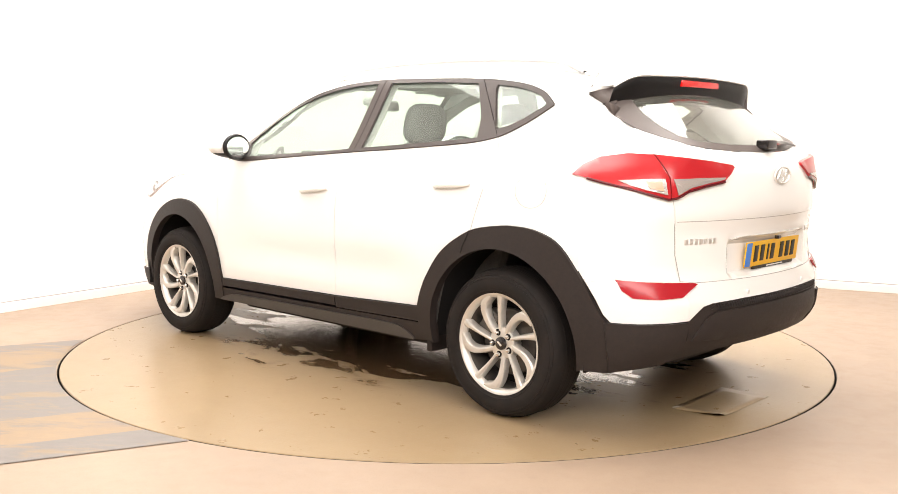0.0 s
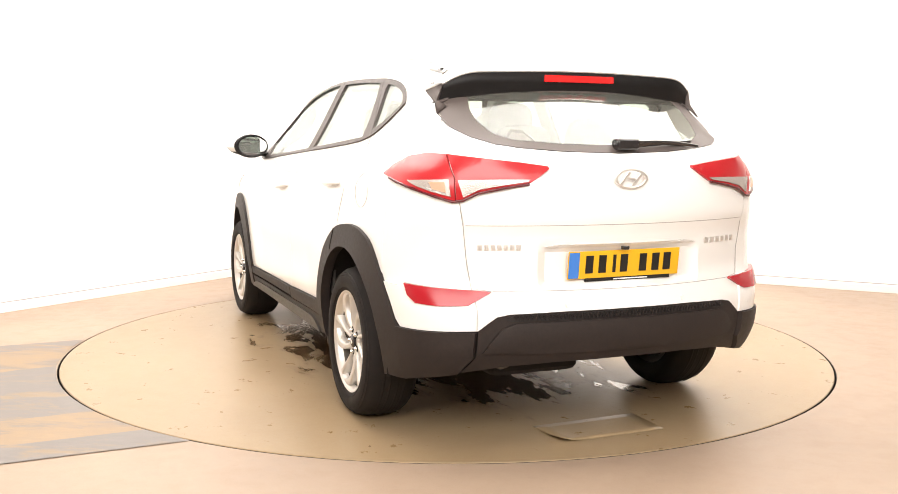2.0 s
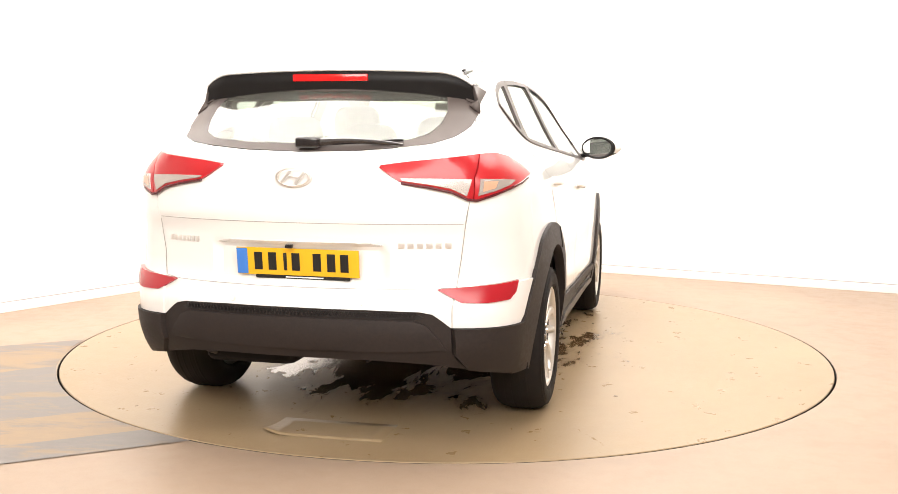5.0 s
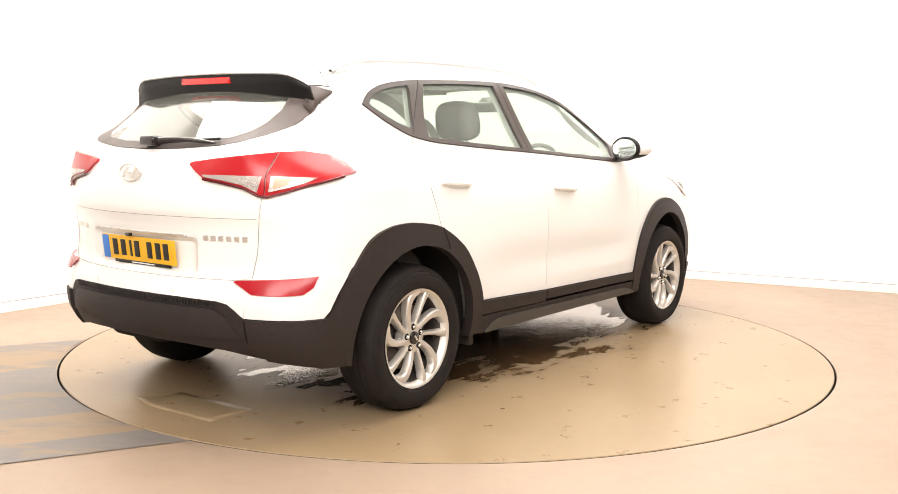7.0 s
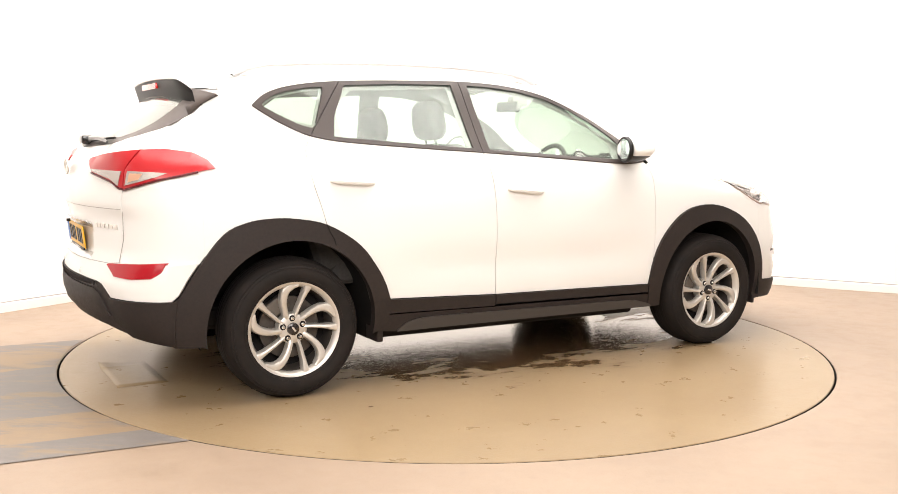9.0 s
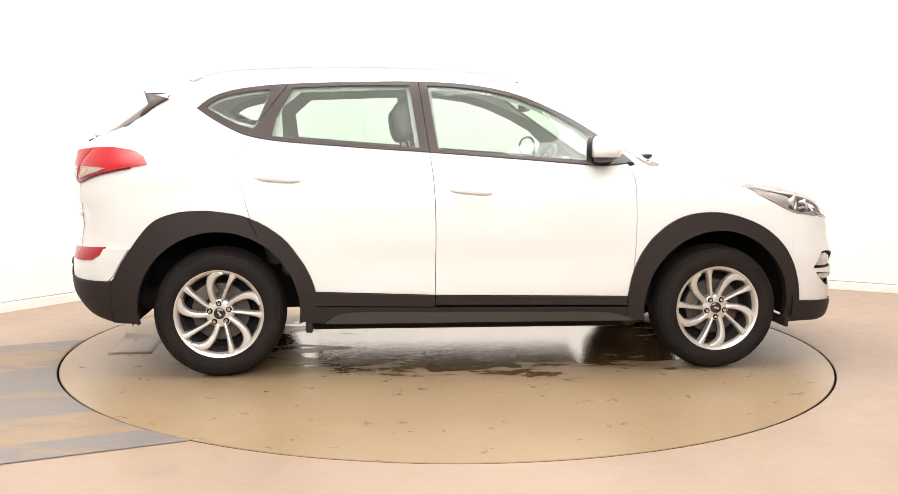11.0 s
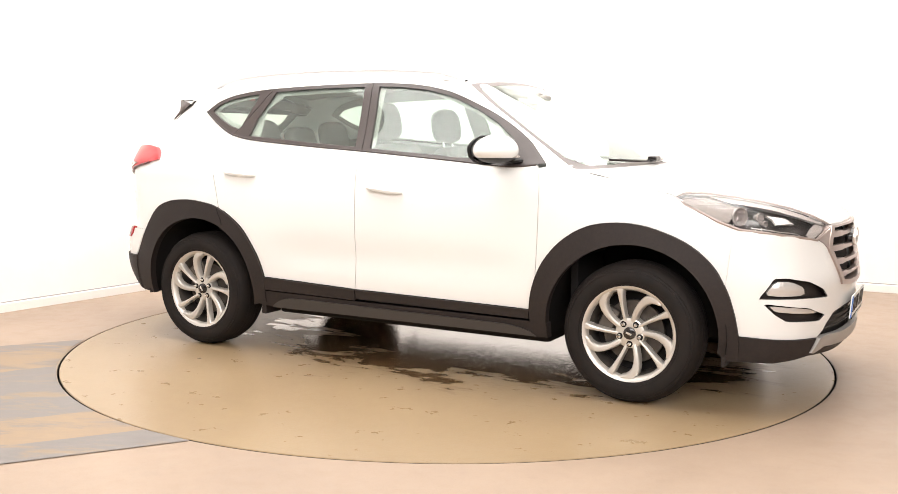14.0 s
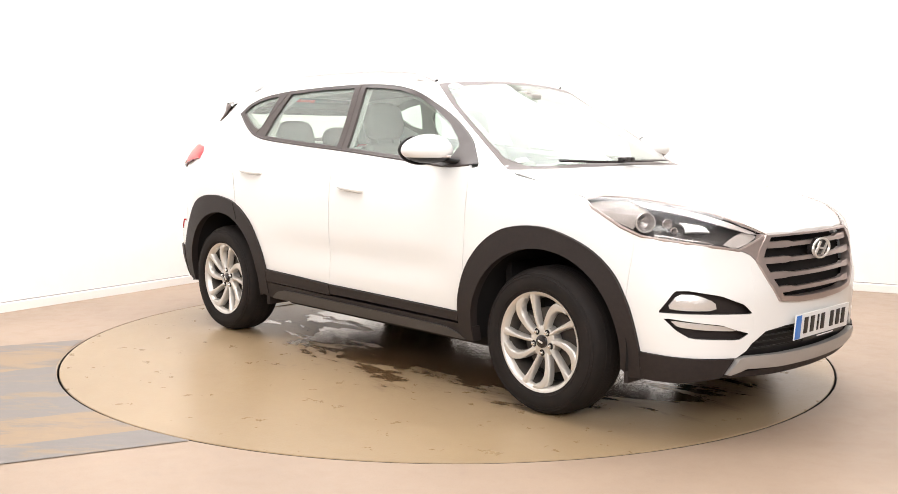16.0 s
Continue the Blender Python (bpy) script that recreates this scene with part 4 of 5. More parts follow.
def badge(name, centre, way, rx, rz, owner):
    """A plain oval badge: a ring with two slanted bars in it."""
    bm = bmesh.new()
    u, v, d, far = ray_axes(way)
    c, u, v, d = Vector(centre), Vector(u), Vector(v), Vector(d)
    n = 36
    rings = []
    for k, h in ((1.0, 0), (.98, .006), (.86, .007), (.80, .001)):
        rings.append([bm.verts.new(c + u * rx * k * math.cos(2 * math.pi * i / n) + v * rz * k * math.sin(2 * math.pi * i / n) + d * h) for i in range(n)])
    for a, b in zip(rings, rings[1:]):
        for i in range(n):
            bm.faces.new((a[i], a[(i + 1) % n], b[(i + 1) % n], b[i]))
    for sgn in (-1, 1):
        q = [(sgn * .42 + .22, .68), (sgn * .42 + .38, .62), (sgn * .42 - .22, -.68), (sgn * .42 - .38, -.62)]
        lo = [bm.verts.new(c + u * a * rx + v * b * rz) for a, b in q]
        hi = [bm.verts.new(c + u * a * rx * .97 + v * b * rz * .97 + d * .006) for a, b in q]
        bm.faces.new(hi)
        for i in range(4):
            bm.faces.new((lo[i], lo[(i + 1) % 4], hi[(i + 1) % 4], hi[i]))
    q = [(-.34, .02), (-.30, .20), (.34, -.02), (.30, -.20)]
    lo = [bm.verts.new(c + u * a * rx + v * b * rz) for a, b in q]
    hi = [bm.verts.new(c + u * a * rx + v * b * rz + d * .005) for a, b in q]
    bm.faces.new(hi)
    for i in range(4):
        bm.faces.new((lo[i], lo[(i + 1) % 4], hi[(i + 1) % 4], hi[i]))
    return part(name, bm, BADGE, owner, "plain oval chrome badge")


badge("badge", (3.549, 0, .776), 0, .086, .047, car)
bm = bmesh.new()
lathe(bm, [(.0001, 0), (.078, 0), (.080, -.02)], 32)
bmesh.ops.transform(bm, matrix=Matrix.Translation((3.543, 0, .776)) @ pose(0, 0, 0, 0, 0, -90) @ Matrix.Diagonal((1, 1, .56, 1)), verts=bm.verts)
part("badge_base", bm, TRIM, car)
badge("badge", (-.878, 0, 1.097), 180, .076, .040, car)

for f in ((lambda p: p), mirrored):
    sgn = 1 if f is not mirrored else -1
    hl = sheet("headlamp", [f(patch(headlamp, HL_WAY, off=-.055, thick=.006, step=.03, gap=0))], LAMP_DARK, car, "clear-lens headlamp with dark housing")
    sheet("headlamp_lens", [f(patch(headlamp, HL_WAY, off=.004, thick=.003, step=.03, gap=.002))], LENS, hl, "clear headlamp lens").visible_shadow = False
    rim = cast(HL_WAY, np.stack([np.array(headlamp) @ ray_axes(HL_WAY)[0], np.array(headlamp) @ ray_axes(HL_WAY)[1]], 1), -.002)
    bm = bmesh.new()
    tube(bm, [(x, sgn * y, z) for x, y, z in list(rim) + [rim[0]]], .007, 6)
    part("lamp_surround", bm, BRONZE, hl)
    tip = [(2.865, .795, .985), (2.89, .72, .995), (2.97, .655, .990), (3.05, .66, .975), (3.125, .70, .940), (3.10, .795, .880), (2.98, .815, .925)]
    sheet("side_reflector", [f(patch(tip, HL_WAY, off=-.02, thick=.004, step=.03, gap=0))], LAMP_TIP, hl, "pale silvered side reflector")
    brow = [(2.97, .65, .992), (3.08, .60, .975), (3.20, .56, .953), (3.317, .52, .924), (3.40, .465, .890), (3.455, .40, .857), (3.435, .44, .858), (3.38, .51, .878), (3.30, .57, .900), (3.18, .62, .930), (3.06, .67, .955)]
    sheet("chrome_brow", [f(patch(brow, HL_WAY, off=-.012, thick=.004, step=.03, gap=0))], PALE_LENS, hl, "silvered upper strip")
    sill_l = [(3.20, .775, .853), (3.31, .71, .838), (3.385, .625, .824), (3.385, .635, .832), (3.31, .72, .847), (3.20, .782, .862)]
    sheet("chrome_strip", [f(patch(sill_l, HL_WAY, off=-.010, thick=.004, step=.03, gap=0))], PALE_LENS, hl)
    inner_end = [(3.425, .46, .872), (3.457, .405, .852), (3.45, .47, .825), (3.43, .53, .805), (3.40, .58, .822), (3.41, .52, .85)]
    sheet("inner_reflector", [f(patch(inner_end, HL_WAY, off=-.02, thick=.004, step=.03, gap=0))], CLEAR_LAMP, hl, "pale ribbed reflector")
    for c, r in (((3.125, .752, .905), .039), ((3.205, .712, .902), .019), ((3.225, .69, .872), .013)):
        face = Matrix.Translation((c[0], sgn * c[1], c[2])) @ pose(0, 0, 0, 0, 0, -55 if sgn > 0 else -125)
        bm = bmesh.new()
        lathe(bm, [(r * 1.12, .012), (r * 1.14, .020), (r, .022), (r * .96, .012), (r * .5, -.016), (.002, -.022)], 24)
        bmesh.ops.transform(bm, matrix=face, verts=bm.verts)
        part("reflector_bowl", bm, PALE_LENS, hl, "bright reflector bowl")
        bm = bmesh.new()
        bmesh.ops.create_uvsphere(bm, u_segments=20, v_segments=12, radius=r * (.62 if r > .033 else .34))
        bmesh.ops.transform(bm, matrix=face, verts=bm.verts)
        part("projector_lens", bm, LENS, hl)
    block_lens = [(3.245, .668, .915), (3.315, .602, .902), (3.345, .592, .868), (3.275, .672, .862), (3.262, .660, .888)]
    sheet("reflector_block", [f(patch(block_lens, HL_WAY, off=-.03, thick=.012, step=.02, gap=0))], BRIGHT_LENS, hl, "bright faceted main-beam reflector")
    wing_piece = [(3.482, .362, .852), (3.445, .525, .797), (3.46, .475, .775), (3.484, .448, .752), (3.484, .42, .80)]
    sheet("grille_wing", [f(patch(wing_piece, 20, off=.006, thick=.02, step=.02, gap=0))], BRONZE, grille)
    for outline, nm in ((fog_upper, "fog_lamp_bezel"), (fog_lower, "running_lamp_bezel")):
        bz = sheet(nm, [f(patch(outline, 45, off=-.035, thick=.006, step=.03, gap=-.012))], CLAD, car, "dark recessed lamp surround")
        o = cast(45, np.stack([np.array(outline) @ ray_axes(45)[0], np.array(outline) @ ray_axes(45)[1]], 1), -.002)
        i = cast(45, np.stack([np.array(outline) @ ray_axes(45)[0], np.array(outline) @ ray_axes(45)[1]], 1), -.034)
        n = len(o)
        verts = [(x, sgn * y, z) for x, y, z in list(o) + list(i)]
        solid("bezel_wall", verts, [(k, (k + 1) % n, n + (k + 1) % n, n + k) for k in range(n)], CLAD, bz)
        if nm == "fog_lamp_bezel":
            lens = [(3.275, .79, .558), (3.315, .768, .618), (3.37, .715, .617), (3.42, .65, .585), (3.425, .645, .550), (3.33, .75, .550)]
            sheet("fog_lamp", [f(patch(rounded(lens, 1, .2), 45, off=-.02, thick=.012, step=.02, gap=0, bulge=.006))], BRIGHT_LENS, bz, "clear fog lamp")
        else:
            lens = [(3.290, .785, .510), (3.40, .672, .494), (3.462, .565, .474), (3.466, .555, .458), (3.39, .685, .470), (3.315, .765, .482)]
            sheet("running_lamp", [f(patch(rounded(lens, 1, .15), 45, off=-.012, thick=.02, step=.02, gap=0, bulge=.004))], BRIGHT_LENS, bz, "clear strip of running lamps")

# ---- number plates, badges in bars, sensors ----
def plate(centre, face, yaw, lean, flat_mat, label):
    pl = new("number_plate")
    pl.parent = car
    pl.matrix_local = Matrix.Translation(centre) @ pose(0, 0, 0, 0, lean, yaw)
    pl["label"] = label
    bm = bmesh.new()
    box(bm, (0, 0, 0), (.006, .52, .111), .002)
    part("plate_face", bm, flat_mat, pl)
    bm = bmesh.new()
    box(bm, (.0042, -.235, 0), (.003, .046, .104), .001)
    part("blue_band", bm, BLUE, pl, "blue country band")
    for i, k in enumerate((-.165, -.105, -.050, -.005, .085, .145, .200)):
        bm = bmesh.new()
        box(bm, (.0045, k, .002), (.003, .034 if i not in (2,) else .014, .072), .001)
        part("plate_bar", bm, INK, pl)
    bm = bmesh.new()
    box(bm, (.001, .02, -.061), (.008, .40, .014), .002)
    part("plate_holder", bm, INK, pl)
    bm = bmesh.new()
    box(bm, (.0055, .03, -.061), (.003, .16, .005), .001)
    part("holder_bar", bm, WHITE_PLATE, pl)
    return pl


plate((-.846, 0, .757), 180, 180, 6, YELLOW, "yellow rear number plate with black characters")
plate((3.572, 0, .450), 0, 0, 4, WHITE_PLATE, "white front number plate with black characters")

handle_line = both(ON_REAR([(0, .842), (.30, .842), (.352, .832), (.33, .826), (0, .828)]))
sheet("tailgate_recess", [patch(handle_line, 180, off=.006, thick=.01, step=.03, gap=0)], PAINT, car, "thin bright strip above the plate")
bm = bmesh.new()
box(bm, (-.880, .02, .824), (.02, .03, .016), .005)
part("rear_view_camera", bm, TRIM, car)
for (y0, y1, z), n in (((.61, .445, .833), 7), ((-.405, -.615, .833), 6)):
    for k in range(n):
        y = y0 + (y1 - y0) * (k + .5) / n
        q = ON_REAR([(abs(y), z)])[0]
        bm = bmesh.new()
        box(bm, (q[0] - .002, y, z), (.005, abs(y1 - y0) / n * .7, .022), .0015, pose(0, 0, 0, 0, 0, -20 if y > 0 else 20))
        part("badge_bar", bm, BADGE, car)
for y, z in ((.688, .551), (.27, .604), (-.27, .604), (-.688, .551)):
    q = ON_REAR([(abs(y), z)])[0]
    bm = bmesh.new()
    lathe(bm, [(.0001, .006), (.009, .006), (.0105, .003), (.012, .003), (.012, -.006)], 20)
    bmesh.ops.transform(bm, matrix=Matrix.Translation((q[0] - .003, y, z)) @ pose(0, 0, 0, 0, 0, 90 if abs(y) < .5 else (55 if y > 0 else 125)), verts=bm.verts)
    part("parking_sensor", bm, PAINT, car)
# fuel flap on the left flank
bm = bmesh.new()
ring = [(-.165 + .085 * math.cos(a), 1.03 + .075 * math.sin(a)) for a in np.linspace(0, 2 * math.pi, 25)]
tube(bm, [(x, y + .0003, z) for x, y, z in ON_SIDE(ring)], .0011, 5)
part("fuel_flap_seam", bm, SEAM, car)

# door handles
for i, sgn in enumerate((1, -1)):
    for x0, x1, z0, z1, owner in ((1.20, 1.42, .985, .965, door_parts[i][0]), (.195, .425, 1.045, 1.03, door_parts[i][1])):
        pts = ON_SIDE([(x0 + (x1 - x0) * k / 10, z0 + (z1 - z0) * k / 10) for k in range(11)])
        lift = [0.002, .014, .020, .023, .024, .024, .024, .023, .020, .014, .002]
        bm = bmesh.new()
        tube(bm, [(x, sgn * (y + l), z) for (x, y, z), l in zip(pts, lift)], [.010, .014, .016, .016, .016, .016, .016, .016, .016, .014, .010], 10, .9)
        part("door_handle", bm, PAINT, owner)
        cup = rounded([(x0 + .03, z0 + .02), (x0 + .12, z0 + .026), (x1 - .04, z1 + .022), (x1 - .03, z1 - .022), (x0 + .12, z0 - .028), (x0 + .04, z0 - .02)], 2)
        sheet("handle_cup", [patch(ON_SIDE(cup), 90, off=.0015, thick=.003, step=.03, gap=0) if sgn > 0 else mirrored(patch(ON_SIDE(cup), 90, off=.0015, thick=.003, step=.03, gap=0))], PAINT, owner)


# ---- door mirrors ----
def mirror(sgn, owner):
    hold = None
    for nm, lo, hi, mat in (("mirror_cap", -.032, 1, PAINT), ("mirror_base", -1, -.032, SPOILER_BLACK)):
        bm = bmesh.new()
        bmesh.ops.create_uvsphere(bm, u_segments=32, v_segments=20, radius=1.0)
        for v in bm.verts:
            p = v.co
            x = p.x * (.115 if p.x > 0 else .075)
            v.co = Vector((max(x, -.050), p.y * .138, p.z * (.080 if p.z > 0 else .062) * (1 - .12 * p.y * sgn)))
        for cut, keep in ((lo, 1), (hi, -1)):
            geom = list(bm.verts) + list(bm.edges) + list(bm.faces)
            bmesh.ops.bisect_plane(bm, geom=geom, plane_co=(0, 0, cut), plane_no=(0, 0, keep), clear_inner=True)
        bmesh.ops.holes_fill(bm, edges=[e for e in bm.edges if e.is_boundary])
        bmesh.ops.transform(bm, matrix=Matrix.Translation((1.985, sgn * .952, 1.190)) @ pose(0, 0, 0, 0, 0, 12 * sgn), verts=bm.verts)
        ob = part(nm, bm, mat, hold or owner)
        hold = hold or ob
    bm = bmesh.new()
    lathe(bm, [(.0001, 0), (.094, 0), (.1, -.006), (.1, -.012)], 36)
    bmesh.ops.transform(bm, matrix=Matrix.Translation((1.928, sgn * .942, 1.192)) @ pose(0, 0, 0, 0, 0, 20 * sgn) @ pose(0, 0, 0, 0, 0, 90) @ Matrix.Diagonal((1, 1, .62, 1)), verts=bm.verts)
    part("mirror_glass", bm, MIRROR, hold, "silvered mirror glass")
    bm = bmesh.new()
    lathe(bm, [(.099, .002), (.104, .005), (.113, .004), (.119, -.006), (.117, -.016), (.108, -.018)], 40)
    bmesh.ops.transform(bm, matrix=Matrix.Translation((1.928, sgn * .942, 1.192)) @ pose(0, 0, 0, 0, 0, 20 * sgn) @ pose(0, 0, 0, 0, 0, 90) @ Matrix.Diagonal((1, 1, .62, 1)), verts=bm.verts)
    part("mirror_bezel", bm, SPOILER_BLACK, hold, "black mirror surround")
    bm = bmesh.new()
    tube(bm, [(2.07, sgn * .79, 1.132), (2.05, sgn * .83, 1.138), (2.02, sgn * .88, 1.145)], [.035, .026, .022], 10, .6)
    part("mirror_arm", bm, SPOILER_BLACK, hold)
    bm = bmesh.new()
    tube(bm, [(2.06, sgn * .995, 1.165), (2.082, sgn * .94, 1.164), (2.09, sgn * .89, 1.163)], .007, 6)
    part("side_indicator", bm, CLEAR_LAMP, hold, "clear indicator strip")


mirror(1, door_parts[0][0])
mirror(-1, door_parts[1][0])

# ---- roof rails, wipers, exhaust ----
for sgn in (1, -1):
    xs = np.linspace(-.17, 1.60, 24)
    top = cast("z", np.stack([xs, np.full(24, .525)], 1))
    rise = .034 * np.minimum(1, np.minimum((xs + .17) / .16, (1.60 - xs) / .16)) ** .6 + .004
    bm = bmesh.new()
    tube(bm, [(x, sgn * y, z + r) for (x, y, z), r in zip(top, rise)], .011, 8, 1.1)
    rail = part("roof_rail", bm, RAIL, car, "slim silver roof rail")
    for x in (-.17, 1.60):
        q = cast("z", np.array([(x, .525)]))[0]
        bm = bmesh.new()
        box(bm, (q[0], sgn * q[1], q[2] + .006), (.022, .012, .008), .003)
        part("rail_end", bm, TRIM, rail)
    # front wipers
    a, b = ((2.50, sgn * .02 - .03), (2.40, sgn * .02 + (.48 if sgn > 0 else -.42)))
    line = cast("z", np.array([(a[0] + (b[0] - a[0]) * k / 10 + .02 * math.sin(k / 10 * math.pi), a[1] + (b[1] - a[1]) * k / 10) for k in range(11)]), .014)
    bm = bmesh.new()
    tube(bm, line, .007, 6)
    wp = part("wiper", bm, TRIM, car, "black windscreen wiper")
    bm = bmesh.new()
    box(bm, (a[0] + .01, a[1], line[0][2] + .010), (.05, .05, .03), .01)
    part("wiper_pivot", bm, TRIM, wp)
rear_line = cast(180, np.array([(-(.0 - .41 * k / 10), 1.225 + .015 * math.sin(k / 10 * math.pi)) for k in range(11)]), .022)
bm = bmesh.new()
tube(bm, rear_line, [.016, .017, .016, .014, .012, .011, .010, .010, .009, .008, .006], 8)
rw = part("rear_wiper", bm, TRIM, car, "black rear wiper")
bm = bmesh.new()
tube(bm, cast(180, np.array([(.03 + .37 * k / 10, 1.222 + .022 * k / 10) for k in range(11)]), .012), .006, 6)
part("wiper_blade", bm, BLACK, rw)
bm = bmesh.new()
box(bm, (-.785, -.03, 1.232), (.06, .10, .045), .014)
part("wiper_cover", bm, TRIM, rw)
bm = bmesh.new()
bmesh.ops.create_cone(bm, segments=20, radius1=.028, radius2=.028, depth=.16, cap_ends=True)
bmesh.ops.transform(bm, matrix=pose(-.63, .46, .335, 0, 110, 0), verts=bm.verts)
part("exhaust_pipe", bm, DARK_METAL, car)


# ---- wheels ----
def wheel():
    w = new("wheel")
    tread, n = [], 72
    prof = [(.226, -.010), (.231, .002), (.252, .013), (.282, .015), (.305, .009), (.319, -.003), (.330, -.020), (.336, -.045), (.339, -.08)]
    prof = prof + [(.339, -.135)] + [(r, -.215 - y) for r, y in reversed(prof)]
    bm = bmesh.new()
    rings = lathe(bm, prof, n)
    part("tyre", bm, RUBBER, w, "worn black road tyre")
    for y in (-.06, -.09, -.125, -.155):
        bm = bmesh.new()
        lathe(bm, [(.3385, y - .006), (.3402, y - .003), (.3402, y + .003), (.3385, y + .006)], 72, close=True)
        part("tread_rib", bm, RUBBER, w)
    for r0, y0 in ((.246, .0115), (.300, .0118), (.312, .0058)):
        bm = bmesh.new()
        lathe(bm, [(r0 - .003, y0 - .002), (r0 - .001, y0 + .0008), (r0 + .001, y0 + .0006), (r0 + .003, y0 - .004)], 72)
        part("sidewall_rib", bm, RUBBER, w)
    bm = bmesh.new()
    lathe(bm, [(.226, -.012), (.2325, -.004), (.2305, .003), (.222, .001), (.212, -.010), (.206, -.030)], 72)
    rim = part("rim", bm, ALLOY, w, "silver alloy rim")
    # The barrel is a darker metal than the rim's face.
    bm = bmesh.new()
    lathe(bm, [(.206, -.030), (.198, -.055), (.195, -.19), (.226, -.205)], 72)
    part("rim_barrel", bm, DARK_METAL, rim, "dull dark metal inside of the rim")
    # ten spokes in five pairs: a broad one that hooks round to the rim, and a slim straight one
    broad = ([.056, .085, .125, .162, .190, .207, .215], [-22, -20.5, -17, -12.5, -7, 1, 10], [.0135, .0135, .0148, .0172, .0195, .0165, .009])
    slim = ([.056, .095, .135, .175, .205, .219], [15, 18.5, 21, 22.8, 24, 24.6], [.0085, .0088, .0100, .0125, .0165, .0205])
    for k in range(5):
        for radii, angles, widths in (broad, slim):
            a0 = 126 + 72 * k
            line = [Vector((r * math.cos(radians(a0 + a)), 0, r * math.sin(radians(a0 + a)))) for r, a in zip(radii, angles)]
            line = [Vector(q) for q in spline([tuple(q) for q in line], 3)]
            wide = np.interp(np.linspace(0, 1, len(line)), np.linspace(0, 1, len(widths)), widths)
            bm = bmesh.new()
            rows = []
            for j, (c, half) in enumerate(zip(line, wide)):
                d = (line[min(j + 1, len(line) - 1)] - line[max(j - 1, 0)]).normalized()
                n = Vector((-d.z, 0, d.x))
                depth = -.024 + .021 * min(1, max(0, (c.length - .056) / .15)) ** .8
                rows.append([bm.verts.new(c + n * (x * half) + Vector((0, depth + y, 0))) for x, y in ((-1.2, -.036), (-1, -.007), (-.72, -.001), (.15, .001), (.72, -.002), (1, -.009), (1.2, -.036))])
            for ra, rb in zip(rows, rows[1:]):
                for i in range(6):
                    bm.faces.new((ra[i], ra[i + 1], rb[i + 1], rb[i]))
                bm.faces.new((ra[6], ra[0], rb[0], rb[6]))
            bm.faces.new(rows[0])
            bm.faces.new(rows[-1][::-1])
            part("spoke", bm, ALLOY, rim, angle=28)
    bm = bmesh.new()
    lathe(bm, [(.0001, -.026), (.034, -.026), (.062, -.025), (.072, -.030), (.076, -.075)], 40)
    part("hub", bm, ALLOY, rim)
    bm = bmesh.new()
    lathe(bm, [(.0001, -.012), (.022, -.013), (.029, -.017), (.031, -.028)], 32)
    part("centre_cap", bm, TRIM, rim, "black centre cap with a plain silver mark")
    bm = bmesh.new()
    box(bm, (0, -.0115, 0), (.028, .004, .009), .0015, pose(0, 0, 0, 0, -20, 0))
    part("cap_mark", bm, BADGE, rim)
    for k in range(5):
        a = radians(90 + 72 * k + 36)
        bm = bmesh.new()
        lathe(bm, [(.0001, -.010), (.006, -.011), (.0085, -.015), (.009, -.0235)], 14, (.052 * math.cos(a), 0, .052 * math.sin(a)))
        part("lug_nut", bm, CHROME, rim)
        bm = bmesh.new()
        lathe(bm, [(.0001, -.0235), (.0135, -.0235), (.0155, -.0250)], 16, (.052 * math.cos(a), 0, .052 * math.sin(a)))
        part("nut_pocket", bm, BLACK, rim)
    bm = bmesh.new()
    lathe(bm, [(.06, -.085), (.15, -.085), (.152, -.088), (.152, -.106), (.15, -.108), (.06, -.108)], 48)
    part("brake_disc", bm, DARK_METAL, w, "worn steel brake disc")
    bm = bmesh.new()
    box(bm, (.115, -.075, .055), (.075, .05, .12), .012, pose(0, 0, 0, 0, -25, 0))
    part("brake_caliper", bm, DARK_METAL, w)
    bm = bmesh.new()
    lathe(bm, [(.0001, -.125), (.198, -.125)], 32)
    part("back_plate", bm, BLACK, w)
    bm = bmesh.new()
    box(bm, (.17, -.02, -.145), (.012, .012, .035), .003, pose(0, 0, 0, 0, 45, 0))
    part("tyre_valve", bm, BLACK, w)
    return w


first = wheel()
first.parent = car
first.matrix_basis = pose(0, .902, .337) @ pose(0, 0, 0, 0, -13, 0)
for x, y, turn, spin in ((2.67, .890, 0, -13), (0, -.902, 180, -32), (2.67, -.890, 180, 1)):
    copy_thing(first, pose(x, y, .337, 0, 0, turn) @ pose(0, 0, 0, 0, spin, 0))

